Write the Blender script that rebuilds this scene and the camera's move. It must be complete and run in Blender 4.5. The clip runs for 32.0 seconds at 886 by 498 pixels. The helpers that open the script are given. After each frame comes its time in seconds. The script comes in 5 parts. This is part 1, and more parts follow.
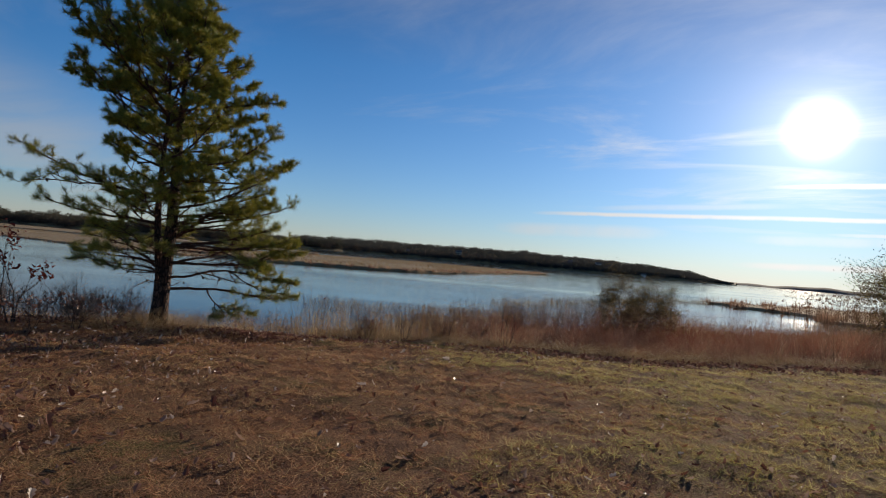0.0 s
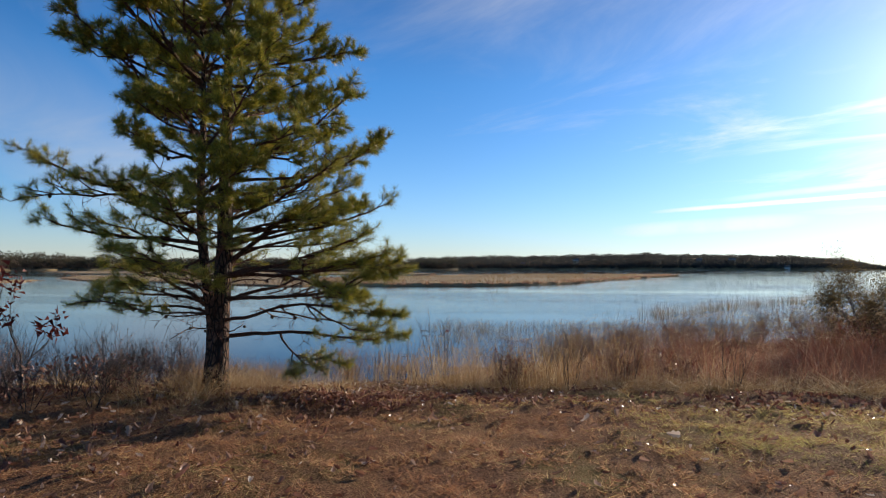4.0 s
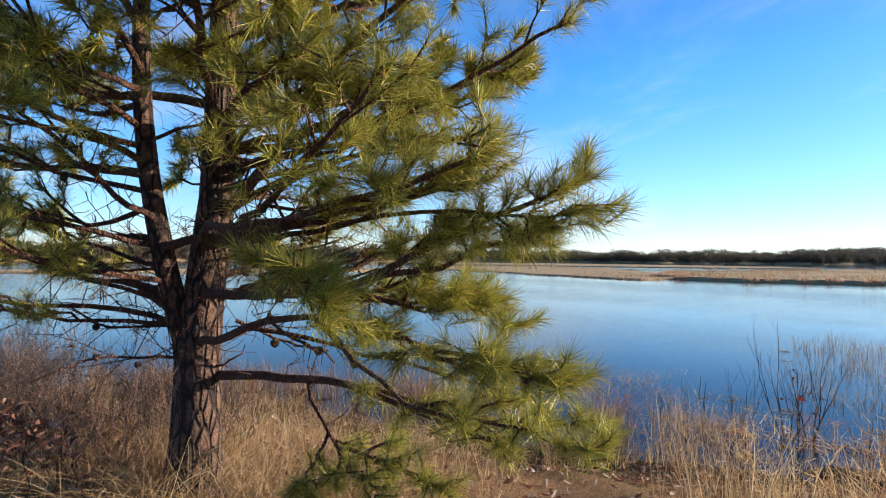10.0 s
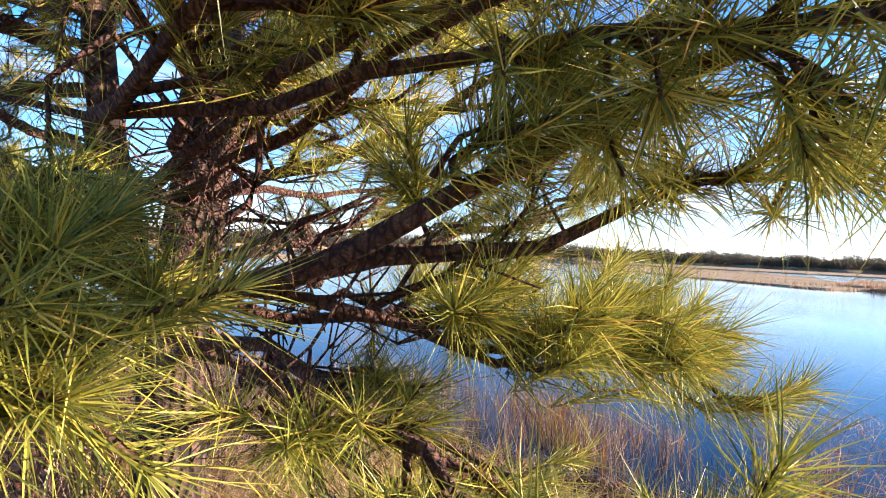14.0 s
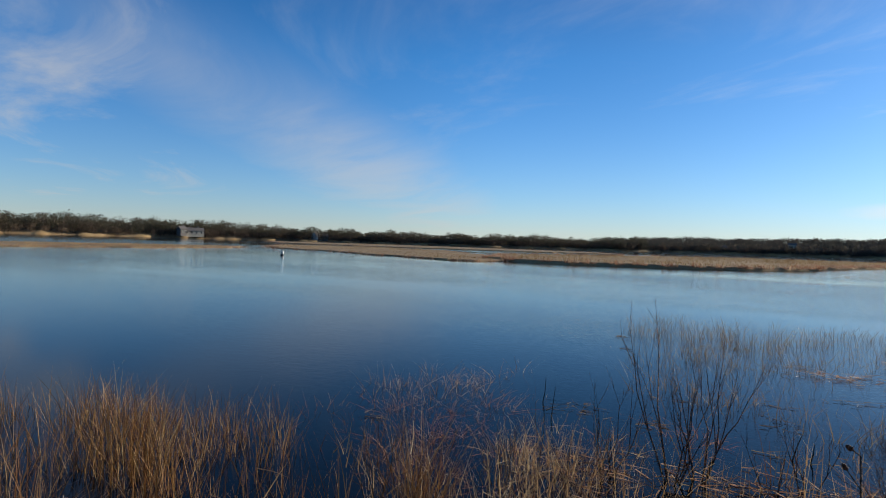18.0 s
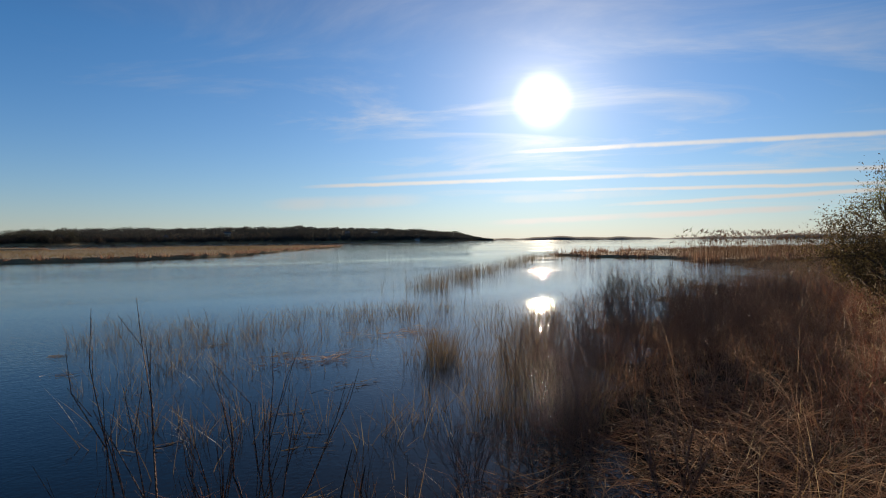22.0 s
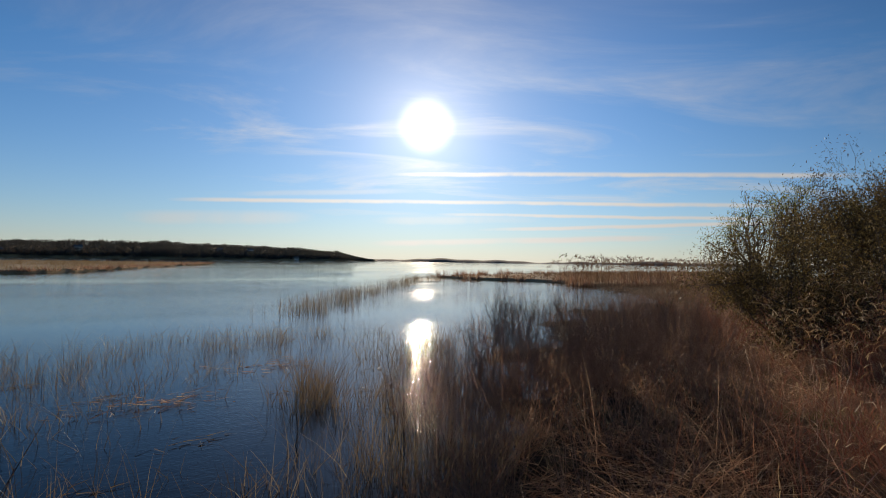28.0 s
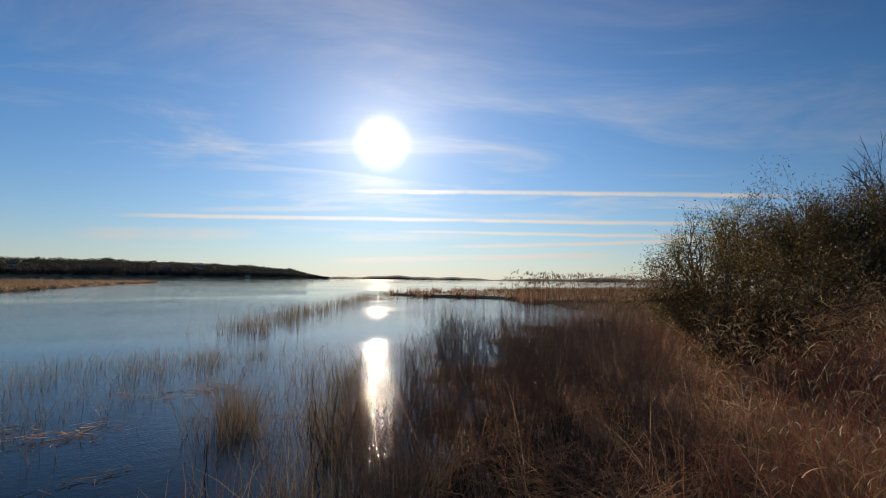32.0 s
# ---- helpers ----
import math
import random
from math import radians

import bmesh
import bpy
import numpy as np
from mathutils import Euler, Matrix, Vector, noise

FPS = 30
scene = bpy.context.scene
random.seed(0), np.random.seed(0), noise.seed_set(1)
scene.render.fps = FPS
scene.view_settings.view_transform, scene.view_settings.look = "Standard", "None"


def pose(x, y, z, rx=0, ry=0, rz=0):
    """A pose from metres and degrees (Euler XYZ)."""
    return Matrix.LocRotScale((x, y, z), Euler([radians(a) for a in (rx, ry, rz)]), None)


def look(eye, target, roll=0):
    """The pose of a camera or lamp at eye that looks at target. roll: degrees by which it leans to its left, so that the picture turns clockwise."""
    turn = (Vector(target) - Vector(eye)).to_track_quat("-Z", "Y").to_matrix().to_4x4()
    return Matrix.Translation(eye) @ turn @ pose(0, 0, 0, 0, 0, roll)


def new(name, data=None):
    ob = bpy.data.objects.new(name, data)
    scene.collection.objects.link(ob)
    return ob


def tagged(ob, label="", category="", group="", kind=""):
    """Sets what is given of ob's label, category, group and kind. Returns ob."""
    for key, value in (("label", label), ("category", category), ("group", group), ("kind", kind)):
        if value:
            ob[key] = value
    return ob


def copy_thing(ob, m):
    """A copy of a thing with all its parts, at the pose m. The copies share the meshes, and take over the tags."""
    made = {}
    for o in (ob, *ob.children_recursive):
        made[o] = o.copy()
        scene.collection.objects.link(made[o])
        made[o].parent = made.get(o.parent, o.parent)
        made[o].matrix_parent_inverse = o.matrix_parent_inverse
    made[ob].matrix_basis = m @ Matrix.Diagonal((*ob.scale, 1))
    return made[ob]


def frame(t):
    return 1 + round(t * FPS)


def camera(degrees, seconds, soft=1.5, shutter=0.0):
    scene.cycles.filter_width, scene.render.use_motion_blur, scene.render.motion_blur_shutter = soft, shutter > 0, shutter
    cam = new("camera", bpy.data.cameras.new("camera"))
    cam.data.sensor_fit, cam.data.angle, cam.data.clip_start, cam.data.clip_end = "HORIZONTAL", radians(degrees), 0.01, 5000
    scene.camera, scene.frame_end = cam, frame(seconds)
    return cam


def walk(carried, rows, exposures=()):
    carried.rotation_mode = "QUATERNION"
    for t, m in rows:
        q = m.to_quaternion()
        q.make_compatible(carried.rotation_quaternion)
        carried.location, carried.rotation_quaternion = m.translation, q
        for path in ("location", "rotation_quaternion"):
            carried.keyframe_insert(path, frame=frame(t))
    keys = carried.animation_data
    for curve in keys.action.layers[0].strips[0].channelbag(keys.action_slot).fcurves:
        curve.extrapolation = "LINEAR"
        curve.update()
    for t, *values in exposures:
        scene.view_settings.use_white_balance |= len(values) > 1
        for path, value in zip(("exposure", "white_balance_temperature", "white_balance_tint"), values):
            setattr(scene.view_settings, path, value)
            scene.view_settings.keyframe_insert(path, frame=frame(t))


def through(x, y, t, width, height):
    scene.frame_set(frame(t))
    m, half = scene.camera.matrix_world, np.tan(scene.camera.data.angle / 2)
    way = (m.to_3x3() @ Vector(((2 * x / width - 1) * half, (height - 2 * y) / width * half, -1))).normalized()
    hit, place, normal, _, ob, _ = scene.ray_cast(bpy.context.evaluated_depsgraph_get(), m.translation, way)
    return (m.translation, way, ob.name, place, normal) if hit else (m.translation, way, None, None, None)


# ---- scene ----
cam = camera(76.3, 32.0, 1.05)
PATH = [
    (0, (0.027, 0.449, 1.557), (0.031, 2.448, 1.588), 5.1),
    (0.5, (-0.054, 0.852, 1.525), (-0.254, 2.842, 1.536), 4.1),
    (1, (-0.153, 1.297, 1.519), (-0.448, 3.276, 1.534), 2.9),
    (1.5, (-0.286, 1.714, 1.53), (-0.607, 3.688, 1.554), 2.6),
    (2, (-0.318, 2.207, 1.504), (-0.668, 4.176, 1.539), 1.8),
    (2.5, (-0.43, 2.684, 1.474), (-0.818, 4.645, 1.526), 1.3),
    (3, (-0.541, 3.143, 1.452), (-0.918, 5.106, 1.503), 0.7),
    (3.5, (-0.637, 3.682, 1.441), (-1.021, 5.644, 1.501), 0.2),
    (5.5, (-1.152, 5.762, 1.338), (-1.599, 7.71, 1.411), -0.2),
    (6, (-1.246, 6.305, 1.318), (-1.713, 8.248, 1.391), -0.8),
    (6.5, (-1.374, 6.75, 1.313), (-1.84, 8.694, 1.384), -0.6),
    (7, (-1.383, 7.19, 1.298), (-1.858, 9.132, 1.366), -0.7),
    (7.5, (-1.453, 7.614, 1.284), (-2.076, 9.513, 1.348), -0.7),
    (8, (-1.536, 7.978, 1.268), (-2.341, 9.808, 1.315), -0.5),
    (8.5, (-1.505, 8.379, 1.261), (-2.621, 10.039, 1.307), -0.3),
    (9, (-1.566, 8.733, 1.234), (-2.891, 10.231, 1.276), 0.1),
    (9.5, (-1.607, 9.006, 1.24), (-2.979, 10.461, 1.274), 0.4),
    (10, (-1.551, 9.281, 1.243), (-2.989, 10.67, 1.279), 0.4),
    (10.5, (-1.564, 9.537, 1.209), (-3.084, 10.837, 1.242), 0.5),
    (11, (-1.701, 9.808, 1.192), (-3.26, 11.061, 1.22), 0.7),
    (11.5, (-1.833, 10.062, 1.143), (-3.433, 11.263, 1.164), 1.2),
    (12, (-1.972, 10.299, 1.091), (-3.661, 11.369, 1.107), 1.9),
    (12.5, (-2.122, 10.344, 1.067), (-3.87, 11.317, 1.073), 2.4),
    (13, (-2.396, 10.335, 1.131), (-4.168, 11.263, 1.127), 2.8),
    (13.5, (-2.572, 10.343, 1.167), (-4.338, 11.282, 1.162), 2.9),
    (14, (-2.588, 10.362, 1.193), (-4.329, 11.348, 1.2), 2.5),
    (14.5, (-2.556, 10.404, 1.179), (-4.256, 11.457, 1.189), 2.3),
    (15, (-2.478, 10.515, 1.153), (-4.046, 11.757, 1.155), 2.1),
    (15.5, (-2.356, 10.698, 1.138), (-3.719, 12.161, 1.137), 1.4),
    (17.5, (-2.638, 11.736, 1.041), (-3.637, 13.469, 1.024), 1.6),
    (18, (-2.946, 12.02, 0.992), (-3.939, 13.756, 0.972), 1.8),
    (18.5, (-3.291, 12.27, 0.962), (-4.202, 14.05, 0.949), 1.6),
    (19, (-3.592, 12.617, 0.897), (-4.444, 14.426, 0.877), 1.2),
    (19.5, (-3.854, 12.862, 0.834), (-4.551, 14.736, 0.822), 0.8),
    (20, (-3.964, 13.08, 0.865), (-4.225, 15.063, 0.84), 0.3),
    (20.5, (-3.933, 13.431, 0.842), (-3.697, 15.416, 0.808), 0.0),
    (21, (-3.901, 13.778, 0.819), (-3.38, 15.709, 0.787), -0.1),
    (21.5, (-3.788, 14.113, 0.808), (-3.102, 15.991, 0.775), -0.1),
    (22, (-3.501, 14.364, 0.822), (-2.721, 16.206, 0.791), -0.4),
    (22.5, (-3.358, 14.565, 0.814), (-2.506, 16.374, 0.793), -0.1),
    (23, (-3.277, 14.839, 0.853), (-2.357, 16.615, 0.832), 0.1),
    (23.5, (-3.154, 15.018, 0.836), (-2.201, 16.777, 0.831), 0.2),
    (24, (-2.961, 15.147, 0.834), (-1.979, 16.889, 0.865), 0.0),
    (24.5, (-2.897, 15.222, 0.825), (-1.9, 16.954, 0.892), 0.3),
    (25, (-2.938, 15.251, 0.833), (-1.926, 16.975, 0.912), 0.8),
    (25.5, (-2.979, 15.265, 0.834), (-1.949, 16.977, 0.92), 1.0),
    (27.5, (-3.035, 15.312, 0.814), (-1.91, 16.965, 0.865), 1.0),
    (28, (-3.05, 15.325, 0.805), (-1.906, 16.965, 0.85), 0.9),
    (28.5, (-3.037, 15.337, 0.844), (-1.873, 16.963, 0.883), 0.8),
    (29, (-3.02, 15.343, 0.864), (-1.835, 16.954, 0.902), 0.7),
    (29.5, (-3.018, 15.364, 0.854), (-1.814, 16.961, 0.893), 0.7),
    (30, (-3.02, 15.344, 0.853), (-1.804, 16.931, 0.891), 0.7),
    (30.5, (-2.982, 15.318, 0.861), (-1.737, 16.882, 0.897), 0.6),
    (31, (-2.748, 15.4, 0.839), (-1.485, 16.95, 0.881), 0.5),
    (31.5, (-2.653, 15.372, 0.86), (-1.391, 16.922, 0.937), 0.2),
    (32, (-2.676, 15.385, 0.799), (-1.41, 16.929, 0.907), 0.7),
]
# the clip's own brightening, darkening and white balance: seconds, stops, kelvin, tint
EXPOSURES = [(0.0, -0.42, 6700, 11), (1.0, 0.02, 6700, 11), (2.0, 0.15, 6700, 11), (6.0, 0.35, 6700, 11), (7.5, 0.5, 6700, 11), (9.0, 0.85, 6550, 10), (10.0, 1.0, 6500, 10), (11.0, 1.05, 6500, 10),
             (12.0, 1.02, 6500, 13), (13.0, 1.45, 6500, 17), (14.0, 1.72, 6500, 20), (15.0, 1.54, 6500, 20), (15.5, 0.78, 6450, 17), (16.3, 0.3, 6480, 12), (17.5, 0.08, 6480, 9), (19.0, 0.0, 6500, 10), (20.0, -0.17, 6550, 10),
             (21.0, -0.43, 6850, 11), (24.0, -0.52, 7100, 12), (32.0, -0.52, 7150, 12)]
walk(cam, [(t, look(eye, target, roll)) for t, eye, target, roll in PATH], EXPOSURES)

# ---- light ----
SUN_AZ, SUN_EL = -33.0, 13.6          # degrees left of +y, degrees above the horizon
SUN_WAY = Vector((-math.sin(radians(SUN_AZ)) * math.cos(radians(SUN_EL)),
                  math.cos(radians(SUN_AZ)) * math.cos(radians(SUN_EL)), math.sin(radians(SUN_EL))))
lamp = bpy.data.lights.new("sun", "SUN")
lamp.energy, lamp.angle, lamp.color = 5.0, radians(0.55), (1.0, 0.86, 0.68)
new("sun", lamp).matrix_world = look(SUN_WAY * 100, (0, 0, 0))


class Nodes:
    """Short names for building node trees."""

    def __init__(self, tree):
        self.tree = tree
        tree.nodes.clear()

    def add(self, kind, **values):
        n = self.tree.nodes.new(kind)
        for key, value in values.items():
            setattr(n, key, value)
        return n

    def put(self, socket, value):
        if isinstance(value, bpy.types.NodeSocket):
            self.tree.links.new(value, socket)
        elif value is not None:
            if socket.type == "RGBA" and not isinstance(value, (int, float)) and len(value) == 3:
                value = (*value, 1)
            socket.default_value = value

    def math(self, op, a, b=None, c=None, clamp=False):
        n = self.add("ShaderNodeMath", operation=op, use_clamp=clamp)
        for s, v in zip(n.inputs, (a, b, c)):
            self.put(s, v)
        return n.outputs[0]

    def dot(self, a, b):
        n = self.add("ShaderNodeVectorMath", operation="DOT_PRODUCT")
        self.put(n.inputs[0], a), self.put(n.inputs[1], b)
        return n.outputs["Value"]

    def vec(self, x, y, z):
        n = self.add("ShaderNodeCombineXYZ")
        for s, v in zip(n.inputs, (x, y, z)):
            self.put(s, v)
        return n.outputs[0]

    def step(self, value, low, high, a=0.0, b=1.0):
        n = self.add("ShaderNodeMapRange", interpolation_type="SMOOTHSTEP")
        for s, v in zip(n.inputs, (value, low, high, a, b)):
            self.put(s, v)
        return n.outputs[0]

    def mix(self, f, a, b, blend="MIX"):
        n = self.add("ShaderNodeMix", data_type="RGBA", blend_type=blend)
        self.put(n.inputs[0], f), self.put(n.inputs[6], a), self.put(n.inputs[7], b)
        return n.outputs[2]

    def noise(self, vector, scale, detail=4.0, rough=0.55, distort=0.0):
        n = self.add("ShaderNodeTexNoise")
        self.put(n.inputs["Vector"], vector)
        for key, v in (("Scale", scale), ("Detail", detail), ("Roughness", rough), ("Distortion", distort)):
            self.put(n.inputs[key], v)
        return n.outputs[0]

    def ramp(self, f, stops):
        n = self.add("ShaderNodeValToRGB")
        el = n.color_ramp.elements
        while len(el) < len(stops):
            el.new(0.5)
        for e, (p, c) in zip(el, stops):
            e.position, e.color = p, (*c, 1)
        self.put(n.inputs[0], f)
        return n.outputs[0]

    def bump(self, height, strength, distance):
        n = self.add("ShaderNodeBump")
        self.put(n.inputs["Height"], height), self.put(n.inputs["Strength"], strength), self.put(n.inputs["Distance"], distance)
        return n.outputs[0]


def build_world():
    world = bpy.data.worlds.new("sky")
    scene.world, world.use_nodes = world, True
    n = Nodes(world.node_tree)
    sky = n.add("ShaderNodeTexSky", sky_type="NISHITA", sun_disc=False, sun_elevation=radians(SUN_EL),
                sun_rotation=radians(-SUN_AZ), air_density=1.0, dust_density=0.0, ozone_density=3.5)
    way = n.add("ShaderNodeTexCoord").outputs["Generated"]
    sep = n.add("ShaderNodeSeparateXYZ")
    n.put(sep.inputs[0], way)
    # sun-aligned axes: across (to the right of the sun), along, up
    a = radians(SUN_AZ)
    across = n.dot(way, (math.cos(a), math.sin(a), 0))
    along = n.dot(way, (-math.sin(a), math.cos(a), 0))
    up = sep.outputs[2]
    az = n.math("ARCTAN2", across, along)
    flat = n.math("SQRT", n.math("ADD", n.math("MULTIPLY", across, across), n.math("MULTIPLY", along, along)))
    el = n.math("ARCTAN2", up, flat)
    # thin cirrus on a high plane
    inv = n.math("DIVIDE", 1.0, n.math("MAXIMUM", n.math("ADD", up, 0.06), 0.02))
    px, py = n.math("MULTIPLY", across, inv), n.math("MULTIPLY", along, inv)
    c1 = n.noise(n.vec(n.math("MULTIPLY", px, 0.5), n.math("MULTIPLY", py, 0.9), 3.1), 1.0, 7, 0.62, 0.8)
    c2 = n.noise(n.vec(n.math("MULTIPLY", px, 0.16), n.math("MULTIPLY", py, 0.2), 7.7), 1.0, 2, 0.5)
    cirrus = n.math("MULTIPLY", n.step(c1, 0.42, 0.85), n.step(c2, 0.38, 0.68))
    cirrus = n.math("MULTIPLY", cirrus, 0.8)
    # a veil that sweeps up on the far left, and pale air low down
    sweep = n.math("ABSOLUTE", n.math("SUBTRACT", el, n.math("MULTIPLY_ADD", n.math("ADD", az, radians(62)), -0.55, radians(2.0))))
    veil = n.math("MULTIPLY", n.step(sweep, radians(9.5), radians(0.3)), n.step(c1, 0.25, 0.75, 0.16, 0.55))
    veil = n.math("MULTIPLY", veil, n.step(el, radians(24), radians(7), 0.15, 1.0))
    veil = n.math("MULTIPLY", veil, n.math("MULTIPLY", n.step(az, radians(-42), radians(-66)), n.step(az, radians(-120), radians(-95))))
    haze = n.math("MULTIPLY", n.math("EXPONENT", n.math("MULTIPLY", n.math("MAXIMUM", el, 0.0), -14.0)), 0.42)
    total = n.math("MAXIMUM", n.math("MAXIMUM", cirrus, veil), haze)
    # contrails lie on great circles: (pole, half width, from, to, strength), degrees right of the sun
    wob = n.noise(n.vec(n.math("MULTIPLY", az, 9.0), n.math("MULTIPLY", el, 9.0), 1.0), 1.0, 5, 0.65)
    patchy = n.step(wob, 0.25, 0.6, 0.55, 1.0)
    wob = n.math("MULTIPLY", n.math("SUBTRACT", wob, 0.5), 0.006)
    for pole, half, lo, hi, s in (((-0.098, -0.119, 0.988), 0.26, -3, 38, 0.95), ((-0.0639, -0.0836, 0.9945), 0.24, -23, 34, 0.95),
                                  ((-0.0496, -0.0671, 0.9965), 0.20, 2, 34, 0.95), ((-0.0656, -0.0198, 0.9976), 0.24, 6, 34, 0.95),
                                  ((-0.0489, -0.0078, 0.9988), 0.40, -6, 24, 0.95), ((-0.0549, -0.056, 0.9969), 0.85, -28, -11, 0.55),
                                  ((-0.0981, -0.0849, 0.9915), 0.35, -18, -1, 0.4), ((-0.0623, -0.0459, 0.997), 0.60, -6, 12, 0.5)):
        off = n.math("ABSOLUTE", n.math("ADD", n.math("ARCSINE", n.dot(way, pole)), wob))
        line = n.math("MULTIPLY", n.step(off, radians(half * 1.35), radians(half * 0.15), 0.0, s), patchy)
        ends = n.math("MULTIPLY", n.step(az, radians(lo - 3), radians(lo + 4)), n.step(az, radians(hi + 3), radians(hi - 5)))
        total = n.math("MAXIMUM", total, n.math("MULTIPLY", line, ends))
    # the sun, its disc widened as painted bloom, and the bright air round it
    cosine = n.dot(way, tuple(SUN_WAY))
    angle = n.math("ARCCOSINE", n.math("MINIMUM", cosine, 1.0))
    glow = n.math("MULTIPLY", n.math("EXPONENT", n.math("MULTIPLY", angle, -12.0)), 0.95)
    glow = n.math("MULTIPLY_ADD", n.math("EXPONENT", n.math("MULTIPLY", angle, -3.4)), 0.33, glow)
    core = n.step(angle, radians(3.3), radians(0.4), 0.0, 1.5)
    warm = n.mix(1.0, (1.0, 0.93, 0.81), (1, 1, 1), "MULTIPLY")
    base = n.add("ShaderNodeBackground")
    # clear cold air: deep blue overhead, pale towards the horizon
    tint = n.ramp(n.math("DIVIDE", el, radians(60), clamp=True), [(0.0, (0.84, 0.96, 1.26)), (0.08, (0.66, 0.95, 1.30)), (0.30, (0.33, 0.88, 1.30)), (0.5, (0.20, 0.63, 1.02)), (0.68, (0.11, 0.34, 0.62)), (1.0, (0.06, 0.18, 0.36))])
    # the air is clearest away to the right of the sun
    clear = n.step(az, radians(12), radians(50), SKY_STRENGTH, SKY_STRENGTH * 0.68)
    n.put(base.inputs[0], n.mix(1.0, sky.outputs[0], tint, "MULTIPLY")), n.put(base.inputs[1], n.math("MULTIPLY", n.math("MULTIPLY", clear, n.step(az, radians(-8), radians(-30), 1.0, 0.90)), n.step(az, radians(-42), radians(-62), 1.0, 1.12)))
    white = n.add("ShaderNodeBackground")
    lit = n.math("MULTIPLY_ADD", n.math("EXPONENT", n.math("MULTIPLY", angle, -2.5)), 0.85, 0.52)
    n.put(white.inputs[0], (0.985, 0.99, 1.0)), n.put(white.inputs[1], lit)
    mixed = n.add("ShaderNodeMixShader")
    n.put(mixed.inputs[0], total), n.put(mixed.inputs[1], base.outputs[0]), n.put(mixed.inputs[2], white.outputs[0])
    sun = n.add("ShaderNodeBackground")
    n.put(sun.inputs[0], warm), n.put(sun.inputs[1], n.math("ADD", glow, core))
    both = n.add("ShaderNodeAddShader")
    n.put(both.inputs[0], mixed.outputs[0]), n.put(both.inputs[1], sun.outputs[0])
    out = n.add("ShaderNodeOutputWorld")
    n.put(out.inputs[0], both.outputs[0])


SKY_STRENGTH = 0.12
build_world()


# ---- materials ----
def material(name, build):
    m = bpy.data.materials.new(name)
    m.use_nodes = True
    n = Nodes(m.node_tree)
    shader = build(n)
    n.put(n.add("ShaderNodeOutputMaterial").inputs[0], shader)
    return m


def principled(n, color, rough=0.7, normal=None, **more):
    p = n.add("ShaderNodeBsdfPrincipled")
    n.put(p.inputs["Base Color"], color), n.put(p.inputs["Roughness"], rough)
    if normal is not None:
        n.put(p.inputs["Normal"], normal)
    for key, v in more.items():
        n.put(p.inputs[key.replace("_", " ")], v)
    return p.outputs[0]


def place(n):
    return n.add("ShaderNodeNewGeometry").outputs["Position"]


def leafy(stops, through=0.35, rough=0.5, patch=0.6, patch_stops=None, gloss=0.2):
    """Thin blades: a colour for each, a slow change over the ground, light passing through."""
    def build(n):
        g = n.add("ShaderNodeNewGeometry")
        each = n.ramp(g.outputs["Random Per Island"], stops)
        slow = n.noise(g.outputs["Position"], patch, 3)
        color = n.mix(n.step(slow, 0.4, 0.62), each, n.mix(0.5, each, patch_stops or stops[0][1])) if patch else each
        front = principled(n, color, rough, Specular_IOR_Level=gloss)
        back = n.add("ShaderNodeBsdfTranslucent")
        n.put(back.inputs[0], color)
        mixed = n.add("ShaderNodeMixShader")
        n.put(mixed.inputs[0], through), n.put(mixed.inputs[1], front), n.put(mixed.inputs[2], back.outputs[0])
        return mixed.outputs[0]
    return build


def bark(dark, light, scale=14.0):
    def build(n):
        tc = n.add("ShaderNodeTexCoord").outputs["Object"]
        mp = n.add("ShaderNodeMapping")
        n.put(mp.inputs["Vector"], tc), n.put(mp.inputs["Scale"], (1, 1, 0.35))
        v = n.add("ShaderNodeTexVoronoi", feature="DISTANCE_TO_EDGE")
        n.put(v.inputs["Vector"], mp.outputs[0]), n.put(v.inputs["Scale"], scale * 1.6)
        fine = n.noise(tc, scale * 6, 6)
        plate = n.step(v.outputs[0], 0.02, 0.20)
        ridge = n.math("MULTIPLY", plate, n.step(n.noise(tc, scale * 0.8, 5), 0.22, 0.62, 0.35, 1.0))
        color = n.mix(ridge, dark, n.mix(n.step(fine, 0.3, 0.7), tuple(0.45 * a + 0.25 * b for a, b in zip(dark, light)), light))
        h = n.math("ADD", n.math("MULTIPLY", ridge, 0.9), n.math("MULTIPLY", fine, 0.35))
        return principled(n, color, 0.9, n.bump(h, 1.0, 0.03))
    return build


